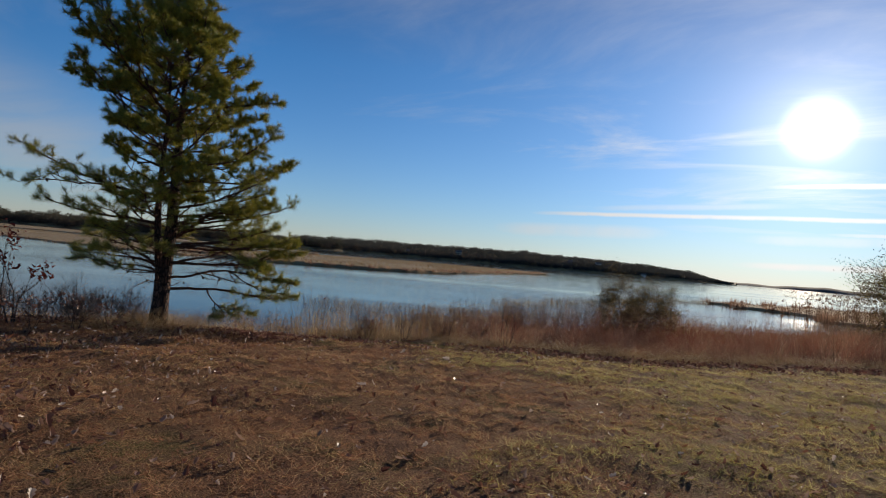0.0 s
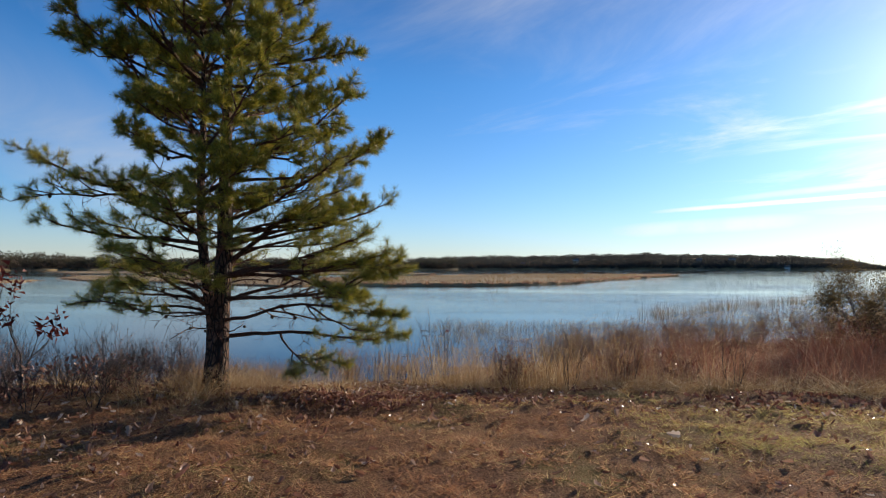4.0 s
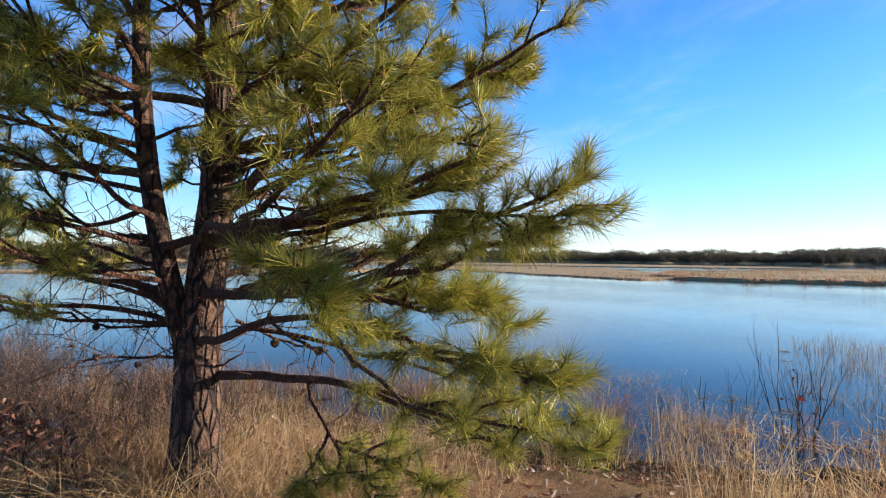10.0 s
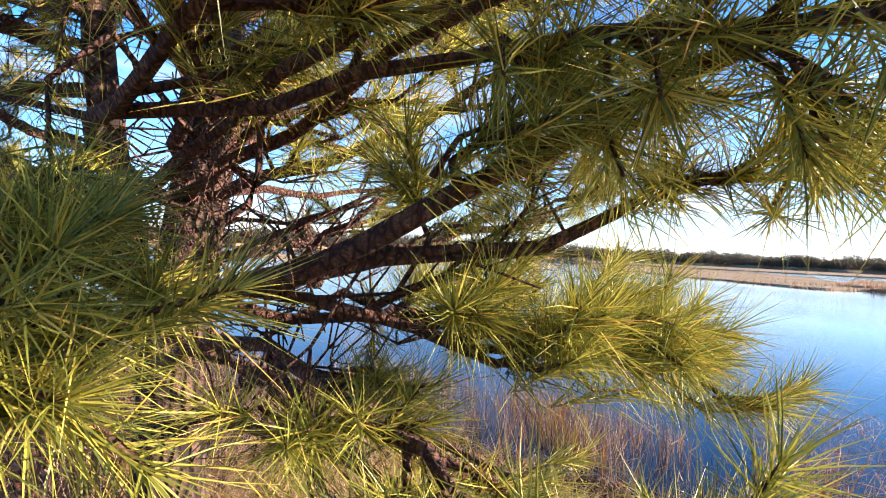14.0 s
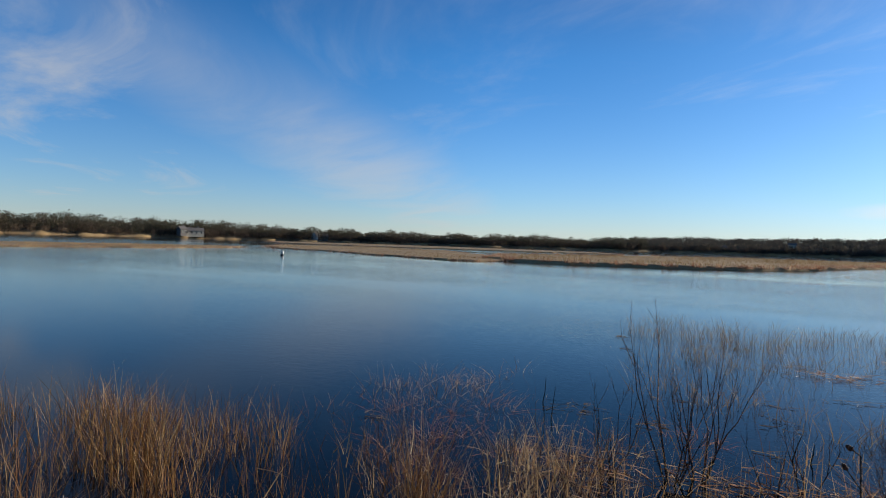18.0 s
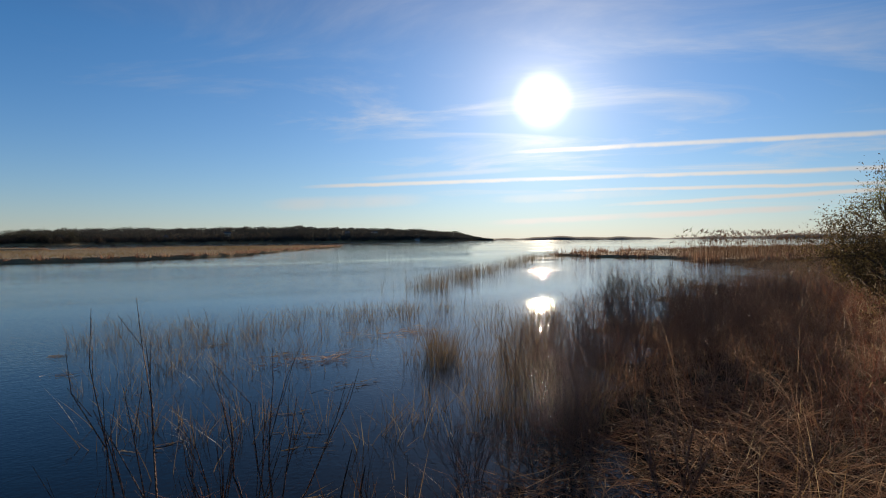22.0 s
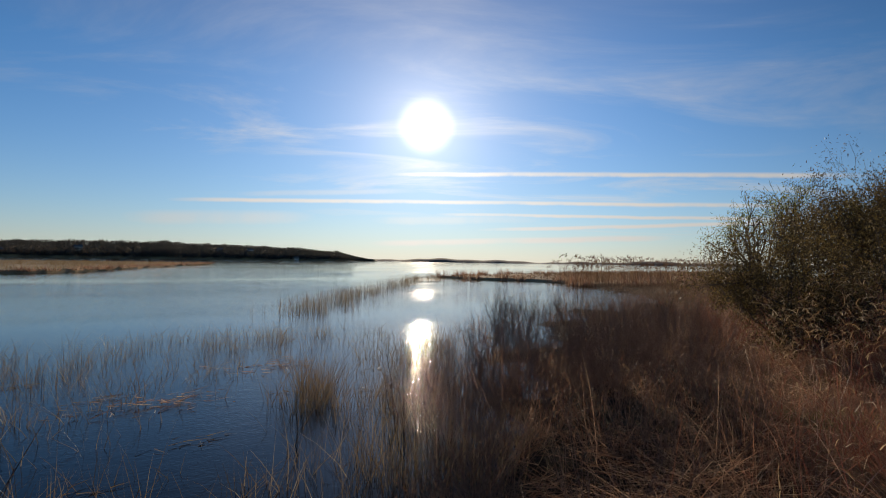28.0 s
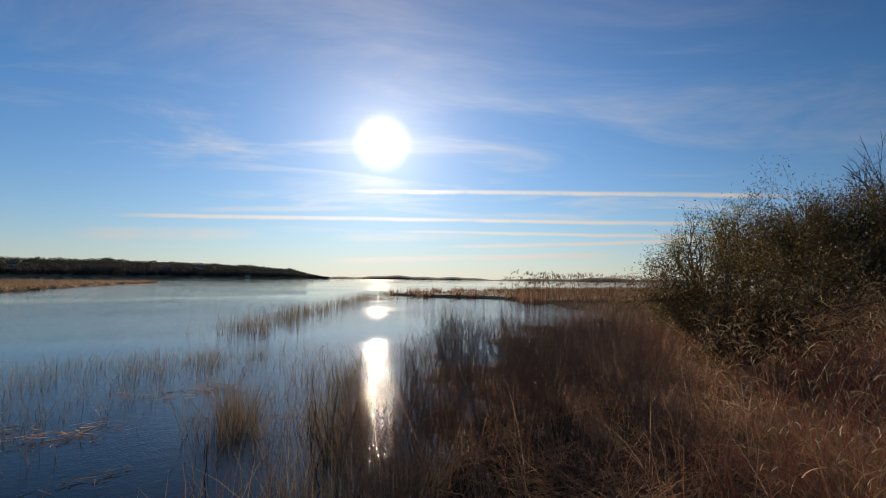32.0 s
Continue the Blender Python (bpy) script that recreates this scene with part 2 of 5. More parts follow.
def soil(n):
    p = place(n)
    fine, mid, slow = n.step(n.noise(p, 75, 5, 0.65), 0.36, 0.64), n.noise(p, 5, 5), n.noise(p, 0.55, 4, 0.6)
    straw = n.mix(fine, (0.21, 0.11, 0.058), (0.58, 0.35, 0.185))
    green = n.mix(fine, (0.10, 0.09, 0.025), (0.34, 0.29, 0.10))
    brown = n.mix(fine, (0.17, 0.078, 0.045), (0.47, 0.255, 0.145))
    c = n.mix(n.step(slow, 0.40, 0.60), brown, straw)
    c = n.mix(n.math("MULTIPLY", n.step(n.noise(p, 0.8, 4), 0.5, 0.66), 0.7), c, green)
    c = n.mix(n.step(mid, 0.45, 0.7, 0.0, 0.5), c, brown)
    # wet dark mud by the water
    sep = n.add("ShaderNodeSeparateXYZ")
    n.put(sep.inputs[0], p)
    level = n.math("MULTIPLY_ADD", mid, 0.25, sep.outputs[2])
    mud = n.mix(fine, (0.018, 0.012, 0.009), (0.07, 0.045, 0.03))
    c = n.mix(n.step(level, -0.42, -0.68), c, mud)
    return principled(n, c, 0.95, n.bump(n.math("ADD", fine, mid), 0.9, 0.05), Specular_IOR_Level=0.1)


def water_look(n):
    p = place(n)
    sep = n.add("ShaderNodeSeparateXYZ")
    n.put(sep.inputs[0], p)
    q = n.vec(n.math("MULTIPLY", sep.outputs[0], 0.7), sep.outputs[1], 0.0)
    ripple = n.math("MULTIPLY_ADD", n.noise(q, 26.0, 2, 0.5), 1.0, n.noise(q, 7.0, 3, 0.5))
    chop = n.noise(q, 0.9, 3, 0.55)
    calm = n.step(n.noise(n.vec(n.math("MULTIPLY", sep.outputs[0], 0.3), sep.outputs[1], 0.0), 0.035, 4, 0.6), 0.35, 0.65, 0.15, 1.0)
    h = n.math("MULTIPLY", n.math("MULTIPLY_ADD", chop, 0.18, n.math("MULTIPLY", ripple, 0.46)), calm)
    normal = n.bump(h, 0.20, 0.05)
    streak = n.noise(n.vec(n.math("MULTIPLY", sep.outputs[0], 0.25), sep.outputs[1], 4.0), 0.12, 4, 0.65)
    rough = n.step(streak, 0.40, 0.62, 0.015, 0.08)
    return principled(n, (0.002, 0.004, 0.006), rough, normal, IOR=1.21)


SOIL = material("turf_soil", soil)
WATER = material("river_water", water_look)
BARK = material("pine_bark", bark((0.020, 0.010, 0.007), (0.25, 0.135, 0.088), 13))
TWIG = material("twig_bark", bark((0.085, 0.033, 0.022), (0.34, 0.16, 0.10), 40))
NEEDLE = material("pine_needles", leafy([(0.0, (0.105, 0.13, 0.034)), (0.5, (0.305, 0.312, 0.054)), (0.86, (0.58, 0.505, 0.08)), (0.97, (0.74, 0.56, 0.14)), (1.0, (0.66, 0.33, 0.11))], 0.22, 0.40, 0, None, 0.22))
REED = material("dry_reed", leafy([(0.0, (0.22, 0.078, 0.048)), (0.5, (0.40, 0.178, 0.108)), (0.9, (0.52, 0.31, 0.19)), (1.0, (0.72, 0.57, 0.41))], 0.54, 0.5, 0.5, (0.24, 0.10, 0.062)))
GRASS = material("winter_turf", leafy([(0.0, (0.29, 0.125, 0.07)), (0.45, (0.56, 0.30, 0.165)), (0.8, (0.80, 0.53, 0.29)), (1.0, (0.66, 0.54, 0.22))], 0.45, 0.6, 0.7, (0.40, 0.185, 0.10), 0.15))
OLIVE_GRASS = material("olive_straw_turf", leafy([(0.0, (0.30, 0.19, 0.06)), (0.5, (0.66, 0.53, 0.19)), (1.0, (0.86, 0.74, 0.35))], 0.5, 0.6, 0.6, (0.36, 0.34, 0.09), 0.15))
# distance haze painted in: both woods' base colours lightened, the hill's also bluer
HAZED_HILL_TREES = material("hazed_hill_wood", leafy([(0.0, (0.075, 0.08, 0.072)), (0.6, (0.10, 0.10, 0.088)), (1.0, (0.12, 0.115, 0.10))], 0.35, 0.9, 0.03, (0.12, 0.105, 0.09), 0.05))
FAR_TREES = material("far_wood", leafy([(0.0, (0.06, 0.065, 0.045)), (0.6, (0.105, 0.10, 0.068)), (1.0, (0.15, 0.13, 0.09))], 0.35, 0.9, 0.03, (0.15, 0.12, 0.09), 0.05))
MARSH = material("marsh_grass", leafy([(0.0, (0.36, 0.23, 0.10)), (1.0, (0.62, 0.46, 0.24))], 0.15, 0.9, 0.03, (0.38, 0.22, 0.10)))
REED_DARK = material("brown_reed", leafy([(0.0, (0.20, 0.105, 0.07)), (0.5, (0.35, 0.20, 0.125)), (1.0, (0.64, 0.46, 0.30))], 0.60, 0.5, 0.5, (0.24, 0.125, 0.09)))
GOLD = material("golden_grass", leafy([(0.0, (0.12, 0.05, 0.018)), (0.5, (0.29, 0.145, 0.046)), (0.85, (0.48, 0.29, 0.105)), (1.0, (0.66, 0.50, 0.27))], 0.28, 0.5, 0.9, (0.15, 0.06, 0.025)))
DARK_LEAF = material("dark_leaf_litter", leafy([(0.0, (0.11, 0.04, 0.028)), (0.6, (0.27, 0.115, 0.075)), (1.0, (0.52, 0.31, 0.21))], 0.25, 0.42, 0, None, 0.35))
STRAW = material("pale_straw", leafy([(0.0, (0.26, 0.15, 0.068)), (0.5, (0.49, 0.325, 0.158)), (1.0, (0.75, 0.60, 0.37))], 0.40, 0.55, 0.5, (0.29, 0.16, 0.07)))
FAR_BARE = material("far_bare_wood", leafy([(0.0, (0.12, 0.09, 0.065)), (1.0, (0.24, 0.18, 0.135))], 0.3, 0.9, 0.02, (0.14, 0.11, 0.08), 0.05))
OLIVE = material("olive_shrub_leaf", leafy([(0.0, (0.06, 0.042, 0.02)), (0.6, (0.135, 0.095, 0.038)), (1.0, (0.34, 0.24, 0.085))], 0.40, 0.5, 0))
RED_LEAF = material("dark_red_oak_leaf", leafy([(0.0, (0.07, 0.014, 0.012)), (1.0, (0.20, 0.045, 0.03))], 0.3, 0.5, 0))
DEAD_LEAF = material("dead_oak_leaf", leafy([(0.0, (0.14, 0.052, 0.033)), (0.5, (0.30, 0.14, 0.085)), (0.85, (0.48, 0.31, 0.21)), (1.0, (0.74, 0.62, 0.50))], 0.3, 0.36, 0, None, 0.4))
BROWN_TWIG = material("brown_twig", bark((0.24, 0.135, 0.10), (0.56, 0.37, 0.28), 40))
GREY_TWIG = material("grey_twig", bark((0.05, 0.038, 0.032), (0.20, 0.15, 0.12), 40))
CONE = material("pine_cone", bark((0.08, 0.04, 0.025), (0.34, 0.21, 0.14), 60))


def marsh_soil(n):
    p = place(n)
    fine, slow = n.noise(p, 3, 5), n.noise(p, 0.12, 4)
    c = n.mix(slow, n.mix(fine, (0.16, 0.085, 0.04), (0.40, 0.26, 0.12)), n.mix(fine, (0.34, 0.24, 0.11), (0.60, 0.48, 0.28)))
    return principled(n, c, 0.95, n.bump(fine, 0.6, 0.15))


def plain(color, rough=0.6, vary=0.25, scale=8.0, **more):
    def build(n):
        tc = n.add("ShaderNodeTexCoord").outputs["Object"]
        f = n.noise(tc, scale, 5)
        dark = tuple(c * (1 - vary) for c in color)
        return principled(n, n.mix(f, dark, color), rough, n.bump(f, 0.2, 0.01), **more)
    return build


MARSH_SOIL = material("marsh_bank", marsh_soil)
RUSSET = material("russet_reed", leafy([(0.0, (0.17, 0.05, 0.034)), (0.5, (0.31, 0.108, 0.066)), (0.9, (0.42, 0.21, 0.13)), (1.0, (0.66, 0.50, 0.37))], 0.42, 0.5, 0.5, (0.18, 0.06, 0.042)))
POND_REED = material("pond_reed", leafy([(0.0, (0.13, 0.088, 0.05)), (0.5, (0.24, 0.17, 0.10)), (1.0, (0.44, 0.34, 0.21))], 0.42, 0.5, 0.6, (0.20, 0.125, 0.07)))
BAY_REED = material("bay_reed", leafy([(0.0, (0.11, 0.06, 0.036)), (0.5, (0.20, 0.12, 0.07)), (1.0, (0.38, 0.25, 0.15))], 0.40, 0.5, 0.3, (0.13, 0.07, 0.045)))
# neutral grey base: the haze over the far coast is put into its colour
HAZE_COAST = material("distant_coast", plain((0.10, 0.10, 0.10), 0.95, 0.4, 0.01))
WHITE_PAINT = material("white_paint", plain((0.75, 0.74, 0.70), 0.6))
CREAM_WALL = material("cream_clapboard", plain((0.62, 0.58, 0.47), 0.7))
GREY_SHINGLE = material("grey_shingle", plain((0.20, 0.19, 0.18), 0.8))
DARK_PANE = material("window_pane", plain((0.03, 0.035, 0.045), 0.08))
BLACK_RUBBER = material("black_plastic", plain((0.02, 0.02, 0.022), 0.5))


# ---- tools ----
rng = np.random.default_rng(7)


def mesh_from(name, verts, tris, smooth=False):
    me = bpy.data.meshes.new(name)
    verts, tris = np.asarray(verts, np.float32).reshape(-1, 3), np.asarray(tris, np.int32).reshape(-1, 3)
    me.vertices.add(len(verts))
    me.vertices.foreach_set("co", verts.ravel())
    me.loops.add(tris.size)
    me.loops.foreach_set("vertex_index", tris.ravel())
    me.polygons.add(len(tris))
    me.polygons.foreach_set("loop_start", np.arange(0, tris.size, 3, dtype=np.int32))
    me.polygons.foreach_set("use_smooth", np.full(len(tris), smooth))
    me.update(calc_edges=True)
    return me


def obj(name, me, mat, parent=None, label=""):
    if mat is not None:
        me.materials.append(mat)
    ob = new(name, me)
    ob.parent = parent
    if label:
        ob["label"] = label
    return ob


def part(name, bm, mat, parent, label=""):
    me = bpy.data.meshes.new(name)
    bm.to_mesh(me)
    bm.free()
    return obj(name, me, mat, parent, label)


def unit(v):
    return v / np.maximum(np.linalg.norm(v, axis=-1, keepdims=True), 1e-9)


def blades(base, way, length, width, bend, segs=2, taper=1.0):
    """Thin tapering ribbons: (verts, tris)."""
    n = len(base)
    length, width = np.broadcast_to(length, n)[:, None], np.broadcast_to(width, n)[:, None]
    side = unit(np.cross(way, unit(rng.normal(size=(n, 3)))))
    per = 2 * segs + 1
    out = np.empty((n, per, 3), np.float32)
    for k in range(segs):
        t = k / segs
        mid = base + way * length * t + bend * length * t * t
        w = width * (1 - taper * t) * 0.5
        out[:, 2 * k], out[:, 2 * k + 1] = mid - side * w, mid + side * w
    out[:, -1] = base + way * length + bend * length
    tris = []
    for k in range(segs):
        a = 2 * k
        if k < segs - 1:
            tris += [(a, a + 1, a + 3), (a, a + 3, a + 2)]
        else:
            tris += [(a, a + 1, per - 1)]
    tris = np.array(tris)[None] + (np.arange(n) * per)[:, None, None]
    return out.reshape(-1, 3), tris.reshape(-1, 3)


def tube(points, radii, sides=6):
    """A tapering round limb along points: (verts, tris)."""
    points, radii = np.asarray(points, float), np.asarray(radii, float)
    m = len(points)
    tang = unit(np.gradient(points, axis=0))
    ref = np.where(np.abs(tang[:, 2:3]) > 0.9, np.array([[1.0, 0, 0]]), np.array([[0, 0, 1.0]]))
    u = unit(np.cross(tang, ref))
    v = np.cross(tang, u)
    ang = np.arange(sides) / sides * 2 * np.pi
    ring = points[:, None] + radii[:, None, None] * (u[:, None] * np.cos(ang)[None, :, None] + v[:, None] * np.sin(ang)[None, :, None])
    verts = np.concatenate([ring.reshape(-1, 3), points[-1:]])
    i = np.arange(m - 1)[:, None] * sides + np.arange(sides)[None]
    j = np.arange(m - 1)[:, None] * sides + (np.arange(sides)[None] + 1) % sides
    tris = np.concatenate([np.stack([i, j, j + sides], -1).reshape(-1, 3), np.stack([i, j + sides, i + sides], -1).reshape(-1, 3)])
    k = (m - 1) * sides
    cap = [(k + s, k + (s + 1) % sides, m * sides) for s in range(sides)]
    return verts, np.concatenate([tris, cap])


class Pile:
    """Gathers pieces of geometry for one mesh."""

    def __init__(self):
        self.v, self.t, self.n = [], [], 0

    def add(self, vt):
        self.v.append(vt[0]), self.t.append(vt[1] + self.n)
        self.n += len(vt[0])

    def mesh(self, name, smooth=False):
        return mesh_from(name, np.concatenate(self.v), np.concatenate(self.t), smooth)


def smooth01(x, a, b):
    t = np.clip((np.asarray(x, float) - a) / (b - a), 0, 1)
    return t * t * (3 - 2 * t)


WAVES = [(rng.uniform(0, 2 * np.pi), rng.uniform(0, 6.28), f) for f in (0.11, 0.17, 0.29, 0.45, 0.8, 1.3, 2.1, 3.3)]


def lumps(x, y, f0=0, f1=8):
    """A smooth uneven field, about -1 to 1."""
    s = 0
    for a, p, f in WAVES[f0:f1]:
        s = s + np.sin((x * np.cos(a) + y * np.sin(a)) * f * 2.2 + p + 1.3 * np.sin((x * np.sin(a) - y * np.cos(a)) * f * 1.7 + 2 * p))
    return s / (f1 - f0) * 1.6


# ---- the land and the water ----
WATER_Z = -0.9
SHORE = np.array([(-400, -90), (-60, -12), (-20, 5.5), (-14, 9.6), (-11, 12.4), (-9, 14.0), (-6.7, 14.5), (-5, 15.4), (-4, 16.0), (-1.8, 17.3), (-0.7, 18.5), (0.9, 20.3), (5.3, 25.7), (9.5, 28.9), (14, 30.4), (18, 31.6), (24, 36.0), (28, 42.5), (60, 50), (400, 120)], float)
LAWN_END = np.array([(-400, -100), (-60, -20), (-20, 0.5), (-14, 5.4), (-11, 8.4), (-9, 10.0), (-6, 10.3), (-4, 10.7), (-2, 11.0), (0, 11.1), (4, 11.3), (7, 11.8), (10, 12.8), (20, 17), (60, 34), (400, 90)], float)


def shore_y(x):
    x = np.asarray(x, float)
    return np.interp(x, SHORE[:, 0], SHORE[:, 1]) + 0.22 * lumps(x, 0 * x, 3, 7)


def lawn_y(x):
    x = np.asarray(x, float)
    return np.interp(x, LAWN_END[:, 0], LAWN_END[:, 1]) + 0.16 * lumps(x, 0 * x + 3, 2, 6)


def ground_z(x, y):
    """Height of the land: a lawn that falls a little, then a bank down to and under the water."""
    x, y = np.asarray(x, float), np.asarray(y, float)
    lawn, shore = lawn_y(x), shore_y(x)
    f = (y - lawn) / np.maximum(shore - lawn, 1.0)
    z = 0.09 - 0.02 * np.clip(y, -20, 12) - 0.80 * smooth01(f, -0.12, 1.05) - 0.6 * smooth01(y - shore, 0.3, 7) - 1.6 * smooth01(y - shore, 8, 60)
    return z + 0.03 * lumps(x, y, 3, 8) + 0.015 * lumps(x * 3.1, y * 3.1, 4, 8) * (np.abs(x) < 40) * (1 - smooth01(f, 0.9, 1.1)) + 0.05 * smooth01(lumps(x * 1.6, y * 1.6, 3, 7), 0.35, 0.8) * smooth01(f, 0.4, 0.85) * (1 - smooth01(f, 1.0, 1.2))


def sheet(xs, ys, zf):
    gx, gy = np.meshgrid(xs, ys)
    v = np.stack([gx, gy, zf(gx, gy)], -1).reshape(-1, 3)
    nx = len(xs)
    i = (np.arange(len(ys) - 1)[:, None] * nx + np.arange(nx - 1)[None]).ravel()
    return v, np.concatenate([np.stack([i, i + 1, i + nx + 1], -1), np.stack([i, i + nx + 1, i + nx], -1)])


def spread(near, step, far):
    """Coordinates that grow wider and wider apart."""
    out, s = [near], step
    while out[-1] < far:
        s *= 1.22
        out.append(out[-1] + s)
    return np.array(out)


xs = np.concatenate([-spread(14, 0.15, 4800)[::-1], np.arange(-13.82, 16, 0.18), spread(16, 0.15, 4800)])
ys = np.concatenate([-spread(2, 0.15, 4800)[::-1], np.arange(-1.82, 21, 0.18), spread(21, 0.15, 4800)])
tagged(obj("ground", mesh_from("ground", *sheet(xs, ys, ground_z), True), SOIL),
       "brown winter lawn and bank sloping down to the water", "ground", kind="structure")
e = np.concatenate([-spread(10, 5, 4800)[::-1], spread(10, 5, 4800)])
tagged(obj("water", mesh_from("water", *sheet(e, e, lambda x, y: x * 0 + WATER_Z), True), WATER),
       "calm blue tidal river reflecting the sky", "water", kind="structure")


def scatter(n, x0, x1, y0, y1, keep):
    x, y = rng.uniform(x0, x1, n), rng.uniform(y0, y1, n)
    ok = rng.uniform(0, 1, n) < keep(x, y)
    return x[ok], y[ok]


def up_ways(n, lean):
    return unit(np.stack([rng.normal(0, lean, n), rng.normal(0, lean, n), np.ones(n)], -1))


def tussocks(x, y, per, spread_r, height, width, lean=0.22, droop=0.35, segs=3, z=None):
    """Clumps of blades at the given places: (verts, tris)."""
    n = len(x)
    k = np.repeat(np.arange(n), per)
    off = rng.normal(0, 1, (len(k), 2)) * np.broadcast_to(spread_r, n)[k][:, None]
    bx, by = x[k] + off[:, 0], y[k] + off[:, 1]
    bz = ground_z(bx, by) if z is None else np.full(len(k), z)
    way = np.concatenate([off / np.maximum(np.broadcast_to(spread_r, n)[k][:, None], 1e-3) * lean * 0.6 + rng.normal(0, lean, (len(k), 2)), np.ones((len(k), 1))], 1)
    way = unit(way)
    h = np.broadcast_to(height, n)[k] * rng.uniform(0.45, 1.15, len(k))
    bend = np.concatenate([way[:, :2] * droop * 1.6 + rng.normal(0, 0.10, (len(k), 2)), -droop * rng.uniform(0, 0.8, (len(k), 1)) ** 2], 1)
    return blades(np.stack([bx, by, bz - 0.02], -1), way, h, np.broadcast_to(width, n)[k] * rng.uniform(0.6, 1.3, len(k)), bend, segs, 0.8)


# ---- far shores ----
# the wood across the river: yaw (degrees left of +y), distance, height
WOOD = np.array([(100, 330, 11), (75, 370, 17.5), (63, 390, 17.8), (50, 420, 16.8), (40, 440, 14.2), (30, 460, 13.5), (25, 470, 14.5), (20, 500, 15), (12, 560, 16), (6, 640, 20.5), (1, 700, 22.5), (-6, 780, 26), (-14, 850, 26.5), (-20, 900, 25), (-25, 950, 17), (-28, 990, 4)], float)
EYE = np.array([-3.0, 14.0])


def along_wood(a):
    return np.interp(-a, -WOOD[:, 0], WOOD[:, 1]), np.interp(-a, -WOOD[:, 0], WOOD[:, 2])


def polar(a, r):
    a = np.radians(a)
    return EYE[0] - np.sin(a) * r, EYE[1] + np.cos(a) * r


def far_land():
    a = np.concatenate([np.arange(105, -28.3, -0.6)])
    r, h = along_wood(a)
    rows = []
    for k, (back, lift) in enumerate(((0, -0.6), (3, 0.9), (25, 1.6), (90, 2.5), (260, 4), (420, -1.5))):
        hill = np.clip(h - 9, 0, 20) * (0.0, 0.0, 0.3, 0.85, 0.95, 0.0)[k] * smooth01(a, -29, -24)
        x, y = polar(a, r + back + (4 * np.sin(a * 1.7) + 2.5 * np.sin(a * 4.1) if k else 0 * a))
        rows.append(np.stack([x, y, WATER_Z + lift + hill], -1))
    v = np.concatenate(rows)
    m = len(a)
    i = (np.arange(5)[:, None] * m + np.arange(m - 1)[None]).ravel()
    t = np.concatenate([np.stack([i, i + m + 1, i + 1], -1), np.stack([i, i + m, i + m + 1], -1)])
    tagged(obj("far_shore", mesh_from("far_shore", v, t, True), MARSH_SOIL), "low tan grassy bank under the far woods", "shore", kind="structure")


def far_trees(name, label, a0, a1, count, mat, tall=(0.62, 1.0), depth=(4, 60), leaves=44, shape=0.5):
    pile = Pile()
    a = rng.uniform(a1, a0, count)
    r, h = along_wood(a)
    back = depth[0] + rng.uniform(0, 1, count) ** 1.5 * (depth[1] - depth[0])
    x, y = polar(a, r + back)
    lift = WATER_Z + 1.0 + np.clip(h - 9, 0, 20) * np.interp(back, (0, 20, 80, 200), (0, 0.3, 0.85, 1.0)) * smooth01(a, -29, -24)
    top = np.where(h > 11, 10.5, h) * (0.86 + 0.22 * lumps(a * 1.7, 0 * a, 1, 6)) * rng.uniform(*tall, count) * (0.55 + 0.45 * smooth01(a, -28.5, -26))
    n = leaves
    k = np.repeat(np.arange(count), n)
    u = rng.uniform(0.05, 1, len(k))
    rad = top[k] * (0.60 * np.sqrt(np.clip(1 - (2 * u - 0.9) ** 2 / 1.3, 0.02, 1)) * (1 - 0.4 * shape * u)) * rng.uniform(0.3, 1.1, len(k))
    t = rng.uniform(0, 2 * np.pi, len(k))
    base = np.stack([x[k] + np.cos(t) * rad, y[k] + np.sin(t) * rad, lift[k] + u * top[k] * 0.9], -1)
    way = unit(rng.normal(0, 1, (len(k), 3)) + np.array([0, 0, 0.5]))
    grain = np.maximum(r[k] / 430, 1.0)
    pile.add(blades(base, way, rng.uniform(0.4, 0.95, len(k)) * grain, rng.uniform(0.4, 0.95, len(k)) * grain, np.zeros((len(k), 3)), 1))
    for q in range(0, count, 3):
        pile.add(tube([(x[q], y[q], lift[q] - 1.0), (x[q], y[q], lift[q] + top[q] * 0.8)], [0.25, 0.1], 3))
    tagged(obj(name, pile.mesh(name), mat), label, "woods", kind="stuff")


def low_coast():
    """The long low coast beyond the mouth of the bay."""
    a = np.arange(-26, -105, -0.5)
    top = 9 + 3.5 * np.sin(a * 0.31) + 2.0 * np.sin(a * 0.9 + 1) + 1.2 * np.sin(a * 2.3)
    rows = []
    for r, f in ((2100, -0.05), (2120, 0.45), (2180, 1.0), (2500, 0.9)):
        x, y = polar(a, r + 60 * np.sin(a * 0.2))
        rows.append(np.stack([x, y, WATER_Z + f * top], -1))
    v, m = np.concatenate(rows), len(a)
    i = (np.arange(3)[:, None] * m + np.arange(m - 1)[None]).ravel()
    t = np.concatenate([np.stack([i, i + m + 1, i + 1], -1), np.stack([i, i + m, i + m + 1], -1)])
    tagged(obj("far_coast", mesh_from("far_coast", v, t, True), HAZE_COAST), "long low hazy wooded coast on the horizon", "coast", kind="structure")


far_land()
low_coast()
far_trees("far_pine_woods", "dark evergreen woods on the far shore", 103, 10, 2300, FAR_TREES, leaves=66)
far_trees("far_bare_woods", "grey-brown leafless trees along the far shore", 103, -10, 1500, FAR_BARE, (0.3, 0.75), (2, 30), 40, 0.35)
